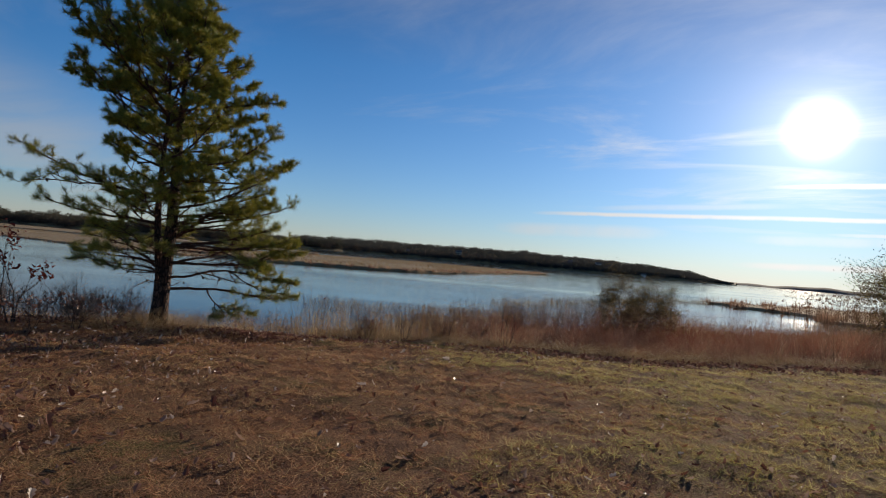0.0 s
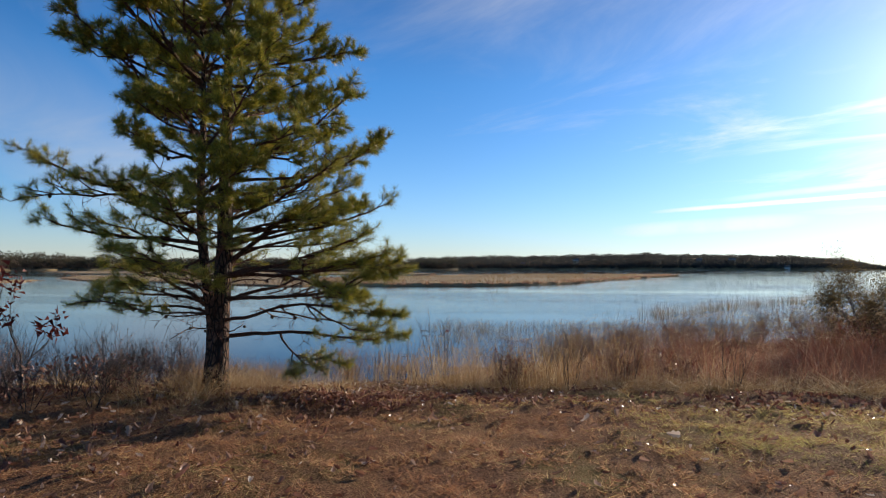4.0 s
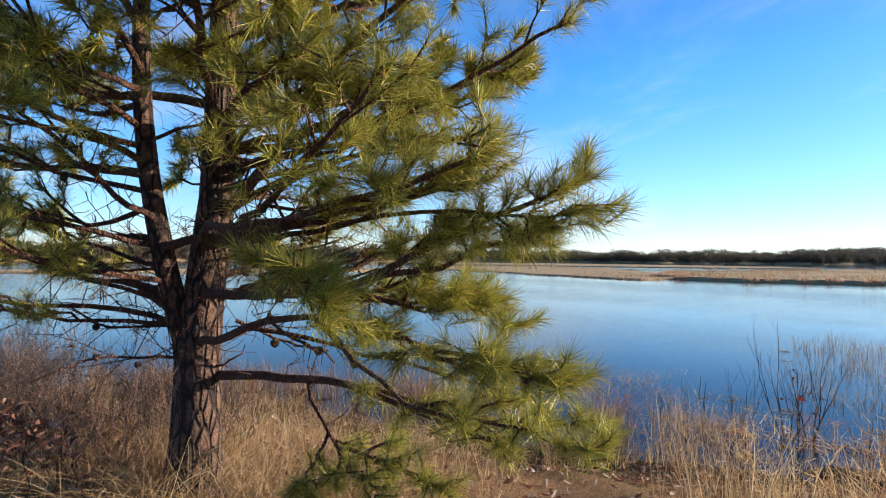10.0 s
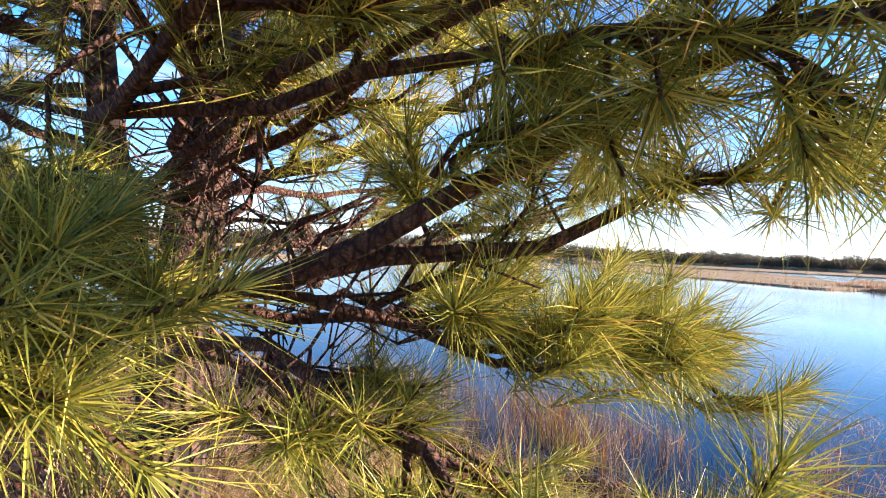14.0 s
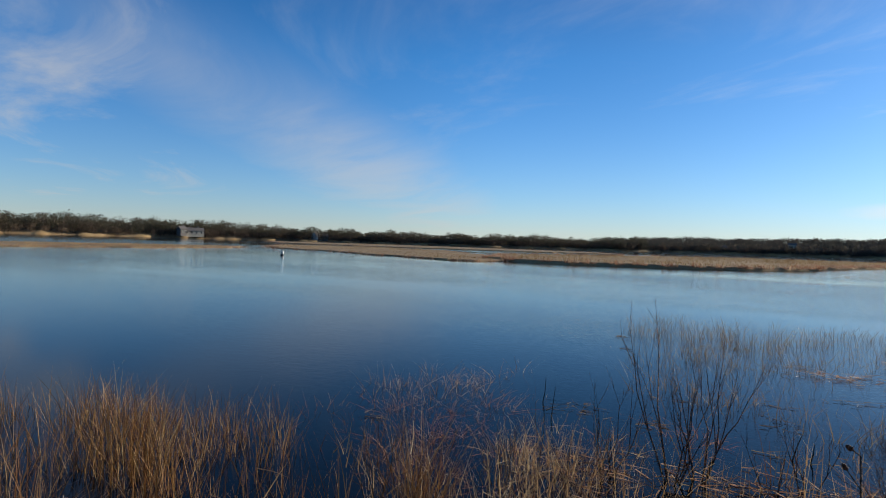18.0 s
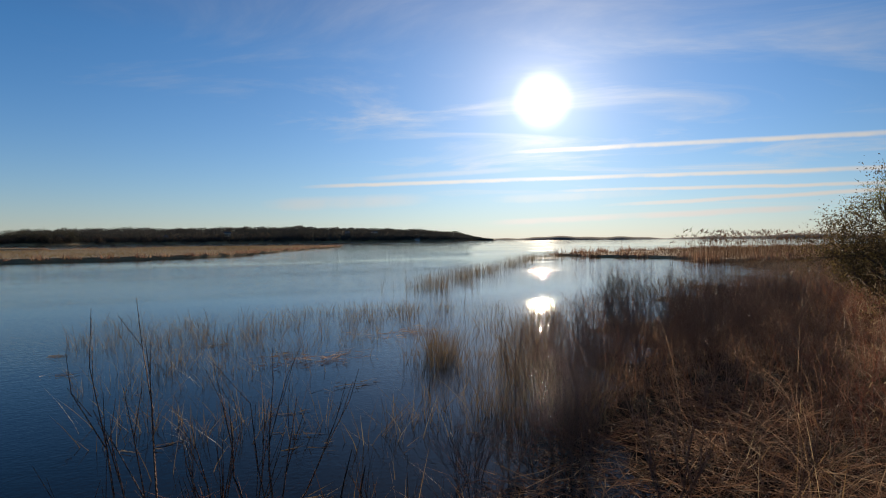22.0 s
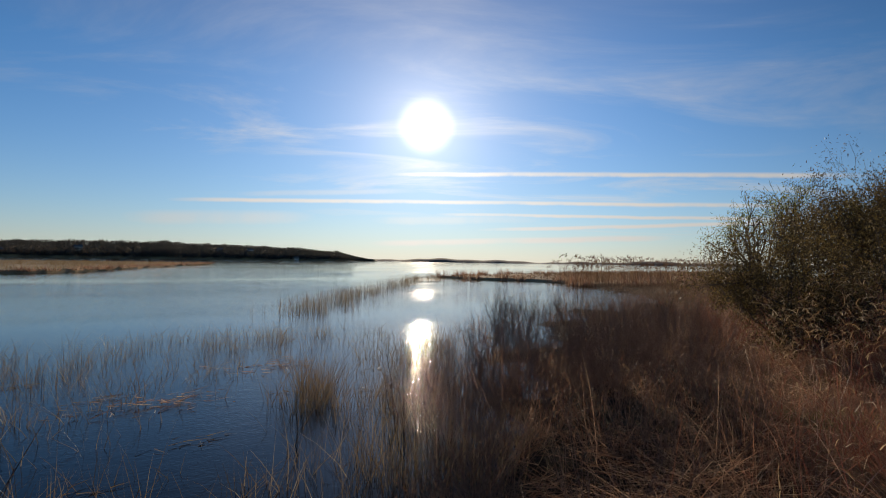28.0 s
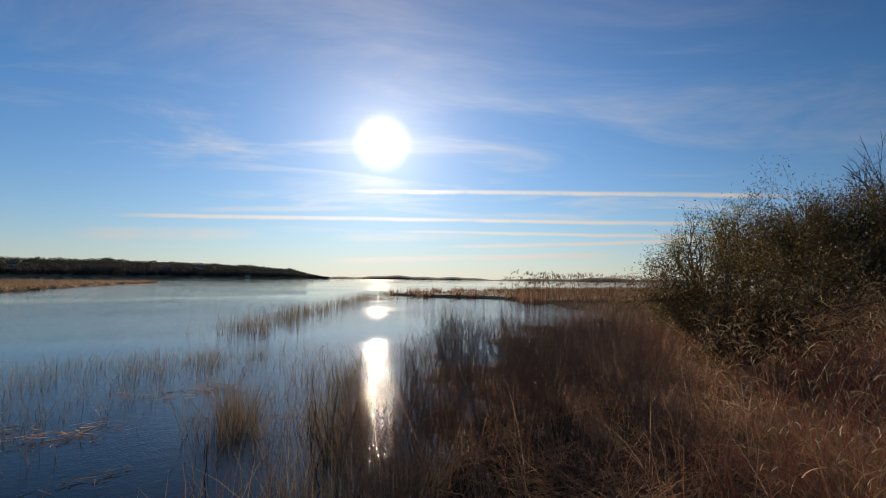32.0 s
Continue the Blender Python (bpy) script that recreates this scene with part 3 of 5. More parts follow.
far_trees("headland_woods", "dark wooded hill running out to a headland", 14, -28, 3600, HAZED_HILL_TREES, (0.5, 0.95), (3, 200), 30)


def island(name, outline, label, grass, tall, mat, edge=0.4):
    """A low marsh: a bank with an uneven edge, and grass standing on it."""
    out = np.asarray(outline, float)
    fine = []
    for p, q in zip(out, np.roll(out, -1, 0)):
        m = max(2, int(np.linalg.norm(q - p) / 2.5))
        fine.append(p + (q - p) * (np.arange(m) / m)[:, None])
    fine = np.concatenate(fine)
    fine = fine + 0.9 * np.stack([lumps(fine[:, 0], fine[:, 1], 2, 6), lumps(fine[:, 1], fine[:, 0], 2, 6)], -1)
    mid = fine.mean(0)
    bm = bmesh.new()
    ring0 = [bm.verts.new((x, y, WATER_Z - 0.2)) for x, y in fine]
    inner = fine + unit(mid - fine) * 0.7
    ring1 = [bm.verts.new((x, y, WATER_Z + edge)) for x, y in inner]
    n = len(fine)
    for i in range(n):
        bm.faces.new((ring0[i], ring0[(i + 1) % n], ring1[(i + 1) % n], ring1[i]))
    bmesh.ops.triangle_fill(bm, edges=[e for e in bm.edges if e.verts[0].co.z > WATER_Z and e.verts[1].co.z > WATER_Z], use_beauty=True)
    bmesh.ops.recalc_face_normals(bm, faces=bm.faces)
    ob = part(name, bm, MARSH_SOIL, None)
    tagged(ob, label, "island", kind="structure")
    x0, y0 = out.min(0)
    x1, y1 = out.max(0)
    x, y = rng.uniform(x0, x1, grass * 3), rng.uniform(y0, y1, grass * 3)
    inside = np.zeros(len(x), bool)
    j = np.roll(inner, 1, 0)
    for (ax, ay), (bx, by) in zip(inner, j):
        inside ^= ((ay > y) != (by > y)) & (x < (bx - ax) * (y - ay) / (by - ay + 1e-12) + ax)
    x, y = x[inside][:grass], y[inside][:grass]
    h = np.clip(tall * (0.45 + 0.3 * lumps(x * 0.4, y * 0.4, 0, 5)) * rng.uniform(0.7, 1.2, len(x)), 0.08, 3)
    top = WATER_Z + edge - 0.05
    v = blades(np.stack([x, y, np.full(len(x), top)], -1), up_ways(len(x), 0.5), h, rng.uniform(0.05, 0.14, len(x)), rng.normal(0, 0.25, (len(x), 3)), 2)
    tagged(obj(name + "_grass", mesh_from(name, *v), mat), "dry marsh grass covering the low island", "grass", kind="stuff")
    m = grass // 2
    rim = inner[rng.integers(0, n, m)] + rng.normal(0, 0.45, (m, 2))
    v = blades(np.stack([*rim.T, np.full(m, top - 0.1)], -1), up_ways(m, 0.35), tall * rng.uniform(0.35, 0.95, m), rng.uniform(0.05, 0.12, m), rng.normal(0, 0.2, (m, 3)), 2)
    tagged(obj(name + "_edge", mesh_from(name, *v), REED_DARK), "russet grass along the edge of the marsh", "grass", kind="stuff")


island("marsh_island", [(-34, 78), (-28, 73), (-22, 71.5), (-12, 76), (-5, 80), (0, 88), (8, 112), (15, 130), (26, 160), (34, 182), (22, 196), (-6, 190), (-26, 160), (-36, 128), (-42, 100)],
       "marsh island with tan grass and a dark mud edge", 16000, 0.65, MARSH, 0.35)
island("marsh_flat", [polar(*p) for p in ((47, 106), (42, 92), (38, 76), (31, 65), (26.5, 60), (24.0, 64), (25.5, 92), (30, 140), (37, 175), (46, 172), (48, 130))],
       "wide tan marsh flat with pale wet margins", 14000, 0.3, MARSH, 0.16)
island("marsh_strip", [polar(*p) for p in ((88, 88), (78, 82), (68, 80), (58, 87), (51, 101), (50, 114), (58, 116), (68, 108), (78, 107), (88, 106))],
       "low tan marsh strip lying along the river", 9000, 0.3, MARSH, 0.14)
island("far_marsh", [(-160, 165), (-120, 165), (-75, 175), (-40, 190), (-60, 230), (-110, 260), (-190, 270), (-240, 230)],
       "distant tan marsh in the river", 7000, 0.5, MARSH, 0.25)
island("bay_marsh", [(30.5, 63.5), (31, 60), (34, 55), (33, 48), (30, 44), (40, 43), (60, 49), (110, 70), (120, 90), (70, 80), (45, 72)],
       "brown marsh point running out into the bay", 9000, 1.0, BAY_REED, 0.2)


# ---- the pine ----
rng = np.random.default_rng(12)
PINE = np.array([-4.92, 10.51])
CLEAR = np.array([(-1.3, 6.6, 1.3), (-1.6, 8.9, 1.25), (-1.65, 9.4, 1.2), (-1.7, 9.8, 1.2), (-2.05, 10.15, 1.17), (-2.4, 10.34, 1.15), (-2.6, 10.36, 1.19), (-2.5, 10.5, 1.15), (-2.36, 10.7, 1.14), (-2.45, 11.2, 1.1), (-2.64, 11.74, 1.04)])


def clear_of_path(p, r):
    return np.linalg.norm(CLEAR - p, axis=1).min() > r


def stem_a(z):
    """The main leader, in the tree's own frame."""
    z = np.asarray(z, float)
    return np.stack([0.03 + 0.025 * np.sin(z * 1.1), 0.02 * np.sin(z * 1.7 + 1) + 0.11 * smooth01(z, 0.8, 2.0) + 0.02 * z, z], -1)


def stem_b(z):
    """The second leader, which leaves the first at about one metre."""
    z = np.asarray(z, float)
    s = np.clip(z - 0.88, 0, 9)
    g = 1 - np.exp(-s / 1.0)
    return np.stack([-0.03 + 0.04 * g + 0.02 * np.sin(z * 2), -0.04 - 0.25 * g - 0.02 * s + 0.02 * np.sin(z * 2.3), z], -1)


def along(pts, f):
    """The point at the fraction f of a line, and the way of the line there."""
    s = np.linspace(0, 1, len(pts))
    p = np.array([np.interp(f, s, pts[:, i]) for i in range(3)])
    q = np.array([np.interp(min(f + 0.08, 1), s, pts[:, i]) for i in range(3)]) - np.array([np.interp(max(f - 0.08, 0), s, pts[:, i]) for i in range(3)])
    return p, unit(q)


def crooked(ctrl, n, wob):
    """A smooth, slightly crooked line through control points."""
    ctrl = np.asarray(ctrl, float)
    s = np.linspace(0, 1, n)
    d = np.r_[0, np.cumsum(np.linalg.norm(np.diff(ctrl, axis=0), axis=1))]
    pts = np.stack([np.interp(s, d / d[-1], ctrl[:, i]) for i in range(3)], -1)
    for _ in range(2):
        pts[1:-1] = 0.25 * pts[:-2] + 0.5 * pts[1:-1] + 0.25 * pts[2:]
    w = np.cumsum(rng.normal(0, wob, (n, 3)), 0)
    pts += w - w[:1] - (w[-1] - w[0]) * s[:, None] * 0.6
    return pts


def tuft(pile, tip, way, length, needles, width, segs=2):
    """Needles standing all round the last stretch of a twig, longest and flattest at its end."""
    n = needles
    f = rng.uniform(0, 1, n) ** 0.7
    base = tip - way * ((1 - f) * length)[:, None]
    side = unit(np.cross(rng.normal(size=(n, 3)), way))
    open_ = rng.uniform(0.25, 1.42, n) * (1.2 - 0.35 * f)
    w = unit(way * np.cos(open_)[:, None] + side * np.sin(open_)[:, None] + np.array([0, 0, 0.08]))
    ln = rng.uniform(0.085, 0.13, n) * (0.8 + 0.2 * f)
    pile.add(blades(base, w, ln, width, np.stack([rng.normal(0, 0.05, n), rng.normal(0, 0.05, n), rng.uniform(-0.14, 0.04, n)], -1), segs, 0.6))


def cone_mesh():
    """An open cone with rows of scales."""
    v, t = [], []
    rows = 9
    for r in range(rows):
        u = (r + 0.5) / rows
        rad, z = 0.022 * math.sin(math.pi * (0.12 + 0.80 * u)) + 0.003, 0.052 * u
        for k in range(8):
            a = (k + 0.5 * (r % 2)) / 8 * 2 * math.pi
            c, s = math.cos(a), math.sin(a)
            side = np.array([-s, c, 0]) * rad * 0.42
            p = np.array([c * rad * 0.5, s * rad * 0.5, z - 0.002])
            q = np.array([c * rad * 1.05, s * rad * 1.05, z + 0.006])
            i = len(v)
            v += [p - side * 0.5, p + side * 0.5, q + side, q - side, q * np.array([0.98, 0.98, 1]) + np.array([0, 0, -0.006])]
            t += [(i, i + 1, i + 2), (i, i + 2, i + 3), (i + 3, i + 2, i + 4), (i, i + 3, i + 4), (i + 1, i + 4, i + 2)]
    return np.array(v), np.array(t)


def limb(root, ctrl, r0, dense=1.0, bare=0.3, branch=0.55, needles=105, name="limb", droop=0.0, fine=True, stub=False, dead=6, clump=(2, 5)):
    """A limb with side branches, twigs and needles. ctrl is in the tree's frame."""
    length = float(np.linalg.norm(np.diff(np.asarray(ctrl, float), axis=0), axis=1).sum())
    pts = crooked(ctrl, max(8, int(length / 0.13)), 0.013)
    m = len(pts)
    wood, green = Pile(), Pile()
    wood.add(tube(pts, r0 * (1 - 0.82 * np.linspace(0, 1, m)) + 0.003, 6))
    origin = np.array([*PINE, PINE_Z])
    tips = []

    def twig(p, way, ln, r):
        q = p + way * ln
        mid = (p + q) / 2 + rng.normal(0, 0.035 * ln / 0.3, 3)
        if not clear_of_path(origin + q, 0.30) or not clear_of_path(origin + mid, 0.27):
            return None
        wood.add(tube([p, mid, q], [r, r * 0.8, r * 0.45], 4 if r > 0.005 else 3))
        return mid, q, unit(q - mid)

    def whorl(q, w, n):
        """A cluster of short needled shoots round the end of a branch."""
        tips.append((q, unit(w + np.array([0, 0, 0.2]))))
        for j in range(n):
            w2 = unit(w * 0.75 + rng.normal(0, 0.5, 3) * np.array([1, 1, 0.65]) + np.array([0, 0, 0.16 - droop]))
            got = twig(q - w * rng.uniform(0.02, 0.12), w2, rng.uniform(0.07, 0.16), 0.005)
            if got:
                tips.append((got[1], unit(got[2] + np.array([0, 0, 0.2]))))

    if not stub:
        whorl(pts[-1], along(pts, 0.97)[1], 4)
    count = int(length * 6.0 * dense)
    for k in range(count):
        f = bare + (1 - bare) * (k + rng.uniform(0, 1)) / count
        p, t = along(pts, f)
        side = unit(np.cross(t, (0, 0, 1))) * (1 if k % 2 else -1)
        way = unit(t * rng.uniform(0.5, 1.0) + side * rng.uniform(0.35, 1.0) + np.array([0, 0, rng.uniform(-0.12, 0.5) - droop]))
        ln = branch * rng.uniform(0.5, 1.1) * (1.15 - 0.65 * f)
        got = twig(p, way, ln, 0.010 * (1.2 - 0.6 * f))
        if got is None:
            continue
        mid, q, w = got
        whorl(q, w, rng.integers(*clump))
        if ln > 0.3:
            w2 = unit(w * 0.8 + rng.normal(0, 0.6, 3) + np.array([0, 0, 0.2]))
            got2 = twig(mid, w2, rng.uniform(0.12, 0.25), 0.006)
            if got2:
                whorl(got2[1], got2[2], 2)
    for k in range(int(length * dead)):
        p, t = along(pts, rng.uniform(0.03, 0.65))
        w = unit(rng.normal(0, 1, 3) + t * 0.3)
        if not clear_of_path(origin + p, 0.75):
            continue
        got = twig(p, w, rng.uniform(0.10, 0.36), 0.0034)
        if got:
            for j in range(2):
                twig(got[0], unit(w + rng.normal(0, 0.7, 3)), rng.uniform(0.06, 0.18), 0.0022)
    for q, w in tips:
        if clear_of_path(origin + q, 0.26):
            tuft(green, q, w, rng.uniform(0.07, 0.15), int(needles * rng.uniform(0.75, 1.2)), 0.0021 if fine else 0.0058, 2 if fine else 1)
    ob = obj(name, wood.mesh("limb", True), TWIG, root)
    if green.v:
        obj("needles", green.mesh("needles"), NEEDLE, ob)
    return pts, tips


PINE_Z = float(ground_z(*PINE))


def pine_tree():
    root = new("pine_tree")
    root.location = (*PINE, PINE_Z)
    # trunk: two stems grown together below, flared at the foot, with ridged bark
    for name, stem, r, top in (("trunk", stem_a, 0.130, 5.4 - PINE_Z), ("second_leader", stem_b, 0.072, 5.1)):
        zs = np.concatenate([[-0.12], np.linspace(0, top, 46)])
        rad = r * (1 - 0.90 * np.clip(zs / (top + 0.1), 0, 1) ** 1.05) + 0.05 * np.exp(-np.clip(zs, 0, 9) * 6) + 0.004
        v, t = tube(stem(zs), rad, 28)
        ring = np.arange(len(v) - 1) % 28
        ridge = np.sin(ring * 2.9 + np.sin(v[:-1, 2] * 9) * 1.2) * 0.5 + np.sin(ring * 5.3 + v[:-1, 2] * 14) * 0.35
        mid = stem(v[:-1, 2])
        v[:-1] += unit(v[:-1] - mid) * (ridge * 0.0045 * smooth01(r - v[:-1, 2] * 0.02, 0.0, 0.08))[:, None]
        obj(name, mesh_from(name, v, t, True), BARK, root)
    c = np.array([*PINE, PINE_Z])

    def world(*pts):
        return [np.array(p, float) - c for p in pts]

    cones = []

    def grow(ctrl, r, on=None, **more):
        if on is not None:
            ctrl = [along(*on)[0], *ctrl[1:]]
        else:
            foot = np.asarray(ctrl[0], float)
            stems = [stem_a(foot[2])] + ([stem_b(foot[2])] if 0.9 < foot[2] < 5 else [])
            best = min(stems, key=lambda p: np.linalg.norm(p - foot))
            if np.linalg.norm(best - foot) < 0.28:
                ctrl = [best, *ctrl[1:]]
        pts, tips = limb(root, ctrl, r, **more)
        for k in range(rng.integers(0, 2)):
            p = along(pts, rng.uniform(0.3, 0.95))[0]
            if clear_of_path(c + p, 1.0):
                cones.append((p, None))
        return pts

    # low limbs on the water side and towards the lawn
    low = grow(world((-4.86, 10.57, 0.57), (-4.66, 10.69, 0.60), (-4.2, 10.88, 0.60), (-3.75, 10.98, 0.58), (-3.35, 11.0, 0.56), (-2.98, 11.0, 0.53)), 0.028, bare=0.5, branch=0.25, droop=0.10, dense=0.75, needles=85, clump=(2, 4))
    grow(world((-4.66, 10.69, 0.60), (-4.645, 10.70, 0.68), (-4.63, 10.72, 0.76)), 0.007, bare=1.0, dense=0.0, stub=True, dead=0)
    grow(world((-3.95, 10.47, 0.62), (-3.6, 11.15, 0.55), (-3.25, 11.40, 0.48), (-3.0, 11.6, 0.50)), 0.013, on=(low, 0.42), bare=0.45, branch=0.25, dense=0.7, needles=85, clump=(2, 4))
    mid_limb = grow(world((-4.80, 10.47, 0.74), (-4.45, 10.45, 0.88), (-4.05, 10.55, 0.98), (-3.5, 10.70, 0.97), (-2.84, 10.80, 0.86)), 0.024, bare=0.6, branch=0.26, dense=1.0, droop=0.12, needles=90, clump=(2, 4), dead=3)
    grow(world((-4.15, 10.52, 0.95), (-3.97, 10.76, 0.84), (-3.6, 11.05, 0.76), (-3.2, 11.33, 0.60)), 0.011, on=(mid_limb, 0.34), bare=0.6, branch=0.22, dense=0.6, needles=85, clump=(1, 3))
    big = grow(world((-4.82, 10.50, 1.06), (-4.2, 10.47, 1.10), (-3.65, 10.46, 1.10), (-3.32, 10.54, 1.15), (-3.16, 10.74, 1.29), (-2.92, 10.92, 1.40), (-2.68, 11.12, 1.54)), 0.028, bare=0.66, branch=0.34, dense=0.5)
    grow(world((-3.35, 10.56, 1.15), (-3.28, 10.85, 1.19), (-3.13, 10.99, 1.25), (-2.95, 11.18, 1.32)), 0.014, on=(big, 0.62), bare=0.45, branch=0.2, dense=0.7)
    grow(world((-3.7, 10.85, 1.12), (-3.55, 11.0, 1.06), (-3.33, 11.33, 1.0)), 0.010, on=(big, 0.48), bare=0.15, branch=0.36, dense=2.3, needles=125)
    grow(world((-3.5, 10.6, 1.1), (-3.4, 10.85, 1.05), (-3.22, 11.08, 1.06)), 0.009, on=(big, 0.55), bare=0.25, branch=0.30, dense=1.8, needles=120)
    front = grow(world((-4.82, 10.46, 1.30), (-4.1, 10.30, 1.36), (-3.5, 10.35, 1.42), (-2.75, 10.62, 1.56)), 0.024, bare=0.6, branch=0.34, dense=0.45)
    grow(world((-4.85, 10.50, 1.72), (-4.3, 10.40, 1.88), (-3.9, 10.34, 1.98), (-3.45, 10.30, 2.0)), 0.022, bare=0.42, branch=0.40, dense=0.8, needles=75)
    grow(world((-4.85, 10.60, 1.68), (-4.4, 10.75, 1.85), (-4.0, 10.85, 1.95), (-3.5, 10.85, 2.0)), 0.022, bare=0.42, branch=0.40, dense=0.8, needles=75)
    grow(world((-3.9, 10.30, 1.37), (-3.45, 10.20, 1.26), (-3.07, 10.28, 1.11)), 0.010, on=(front, 0.42), bare=0.55, branch=0.2, dense=1.3, needles=130)
    near = grow(world((-3.2, 10.42, 1.46), (-3.05, 10.75, 1.44), (-2.84, 10.88, 1.41), (-2.72, 10.93, 1.39), (-2.60, 10.98, 1.42)), 0.010, on=(front, 0.6), bare=0.5, branch=0.16, dense=1.3, droop=0.5, needles=90, dead=0)
    grow(world((-3.0, 10.78, 0.9), (-2.85, 10.80, 0.88), (-2.68, 10.84, 0.84)), 0.008, on=(mid_limb, 0.85), bare=0.2, branch=0.2, dense=2.0, dead=0)
    grow(world((-3.6, 10.62, 0.66), (-3.2, 10.72, 0.66), (-2.86, 10.95, 0.60), (-2.62, 11.1, 0.56)), 0.010, on=(mid_limb, 0.55), bare=0.45, branch=0.22, dense=0.9, clump=(2, 4), dead=0)
    # dead twiggy branches under the living ones
    for foot, end in (((-4.0, 10.50, 1.08), (-3.55, 10.75, 1.30)), ((-3.8, 10.47, 1.10), (-3.45, 10.85, 1.20)), ((-3.7, 10.46, 1.10), (-3.5, 10.55, 1.42)), ((-4.2, 10.48, 1.10), (-3.7, 10.85, 1.32)),
                      ((-4.05, 10.55, 0.98), (-3.85, 10.80, 0.72)), ((-3.75, 10.62, 0.97), (-3.62, 10.86, 0.70)), ((-4.3, 10.5, 0.93), (-4.05, 10.86, 0.80)), ((-4.8, 10.6, 1.2), (-4.2, 11.0, 1.35)),
                      ((-4.95, 10.4, 1.15), (-5.6, 10.0, 1.25)), ((-4.95, 10.45, 1.3), (-5.7, 10.25, 1.42)), ((-4.98, 10.4, 0.85), (-5.5, 10.0, 0.95)), ((-4.95, 10.45, 0.95), (-5.6, 10.4, 1.05))):
        foot, end = np.array(foot), np.array(end)
        grow(world(foot, (foot + end) / 2 + rng.normal(0, 0.04, 3), end), 0.008, bare=1.0, dense=0.0, stub=True, dead=15)
    # towards the lawn and to the far side
    grow(world((-4.95, 10.40, 0.92), (-5.15, 10.12, 1.22), (-5.3, 9.92, 1.42), (-5.7, 9.65, 1.62)), 0.026, bare=0.5, branch=0.4, dense=0.9)
    grow(world((-4.95, 10.40, 0.85), (-5.1, 10.05, 1.0), (-5.35, 9.7, 1.02), (-5.7, 9.35, 1.06)), 0.016, bare=0.6, branch=0.35, dense=0.6)
    grow(world((-4.93, 10.42, 0.66), (-4.90, 10.20, 0.69), (-4.93, 10.02, 0.72), (-5.0, 9.75, 0.62)), 0.008, bare=1.0, dense=0.0, stub=True, dead=16)
    for foot, bend, end in (((-4.95, 10.42, 0.98), (-5.25, 10.05, 1.08), (-5.6, 9.72, 1.22)), ((-4.95, 10.42, 0.88), (-5.15, 10.0, 0.92), (-5.38, 9.6, 0.98)), ((-4.95, 10.45, 1.18), (-5.4, 10.15, 1.30), (-5.85, 9.85, 1.42))):
        grow(world(foot, bend, end), 0.013, bare=0.5, branch=0.3, dense=0.9, needles=75, dead=14)
    # a steep limb on the water side
    steep = grow(world((-4.86, 10.62, 1.42), (-4.55, 10.72, 1.72), (-4.2, 10.78, 2.0), (-3.7, 10.82, 2.22), (-3.2, 10.9, 2.45)), 0.034, bare=0.4, branch=0.45, dense=0.9)
    grow(world((-4.3, 10.75, 1.9), (-3.8, 10.45, 2.0), (-3.4, 10.2, 2.15)), 0.016, on=(steep, 0.4), bare=0.3, branch=0.4)
    grow(world((-5.02, 10.38, 1.05), (-5.5, 10.3, 1.12), (-5.95, 10.15, 1.10), (-6.2, 10.1, 1.15)), 0.02, bare=0.45, branch=0.4, dense=0.8)
    grow(world((-4.9, 10.5, 1.1), (-5.2, 11.0, 1.2), (-5.5, 11.5, 1.35), (-5.6, 11.8, 1.5)), 0.026, bare=0.45, branch=0.45)
    grow(world((-4.78, 10.52, 1.0), (-4.5, 11.0, 1.15), (-4.25, 11.5, 1.3), (-4.15, 11.9, 1.45)), 0.026, bare=0.45, branch=0.45)
    # the long limb out over the bushes
    long = grow(world((-4.98, 10.48, 2.15), (-5.7, 10.05, 2.30), (-6.4, 9.95, 2.55), (-7.15, 9.98, 2.85)), 0.030, bare=0.30, branch=0.55, dense=1.3, needles=80)
    grow(world((-5.9, 10.02, 2.35), (-6.35, 9.75, 2.25), (-6.8, 9.6, 2.2)), 0.014, on=(long, 0.4), bare=0.2, branch=0.5)
    grow(world((-4.97, 10.46, 1.7), (-5.5, 9.9, 1.75), (-6.0, 9.75, 1.8), (-6.5, 9.7, 1.95)), 0.028, bare=0.35, branch=0.5)
    # limbs up the two leaders: flat below, rising steeply towards the top, tufted at their ends
    ext_r = np.array([(1.4, 2.2), (2.0, 1.95), (2.6, 2.25), (3.4, 2.15), (3.8, 2.1), (4.4, 1.80), (4.7, 1.6), (5.0, 1.1), (5.5, 0.75), (5.8, 0.3)])
    ext_l = np.array([(1.4, 1.0), (2.0, 1.1), (3.2, 1.15), (3.7, 1.4), (4.1, 1.75), (4.5, 2.0), (4.8, 2.0), (5.2, 1.75), (5.5, 1.25), (5.8, 0.5)])
    tip_z, k = 1.5, 0
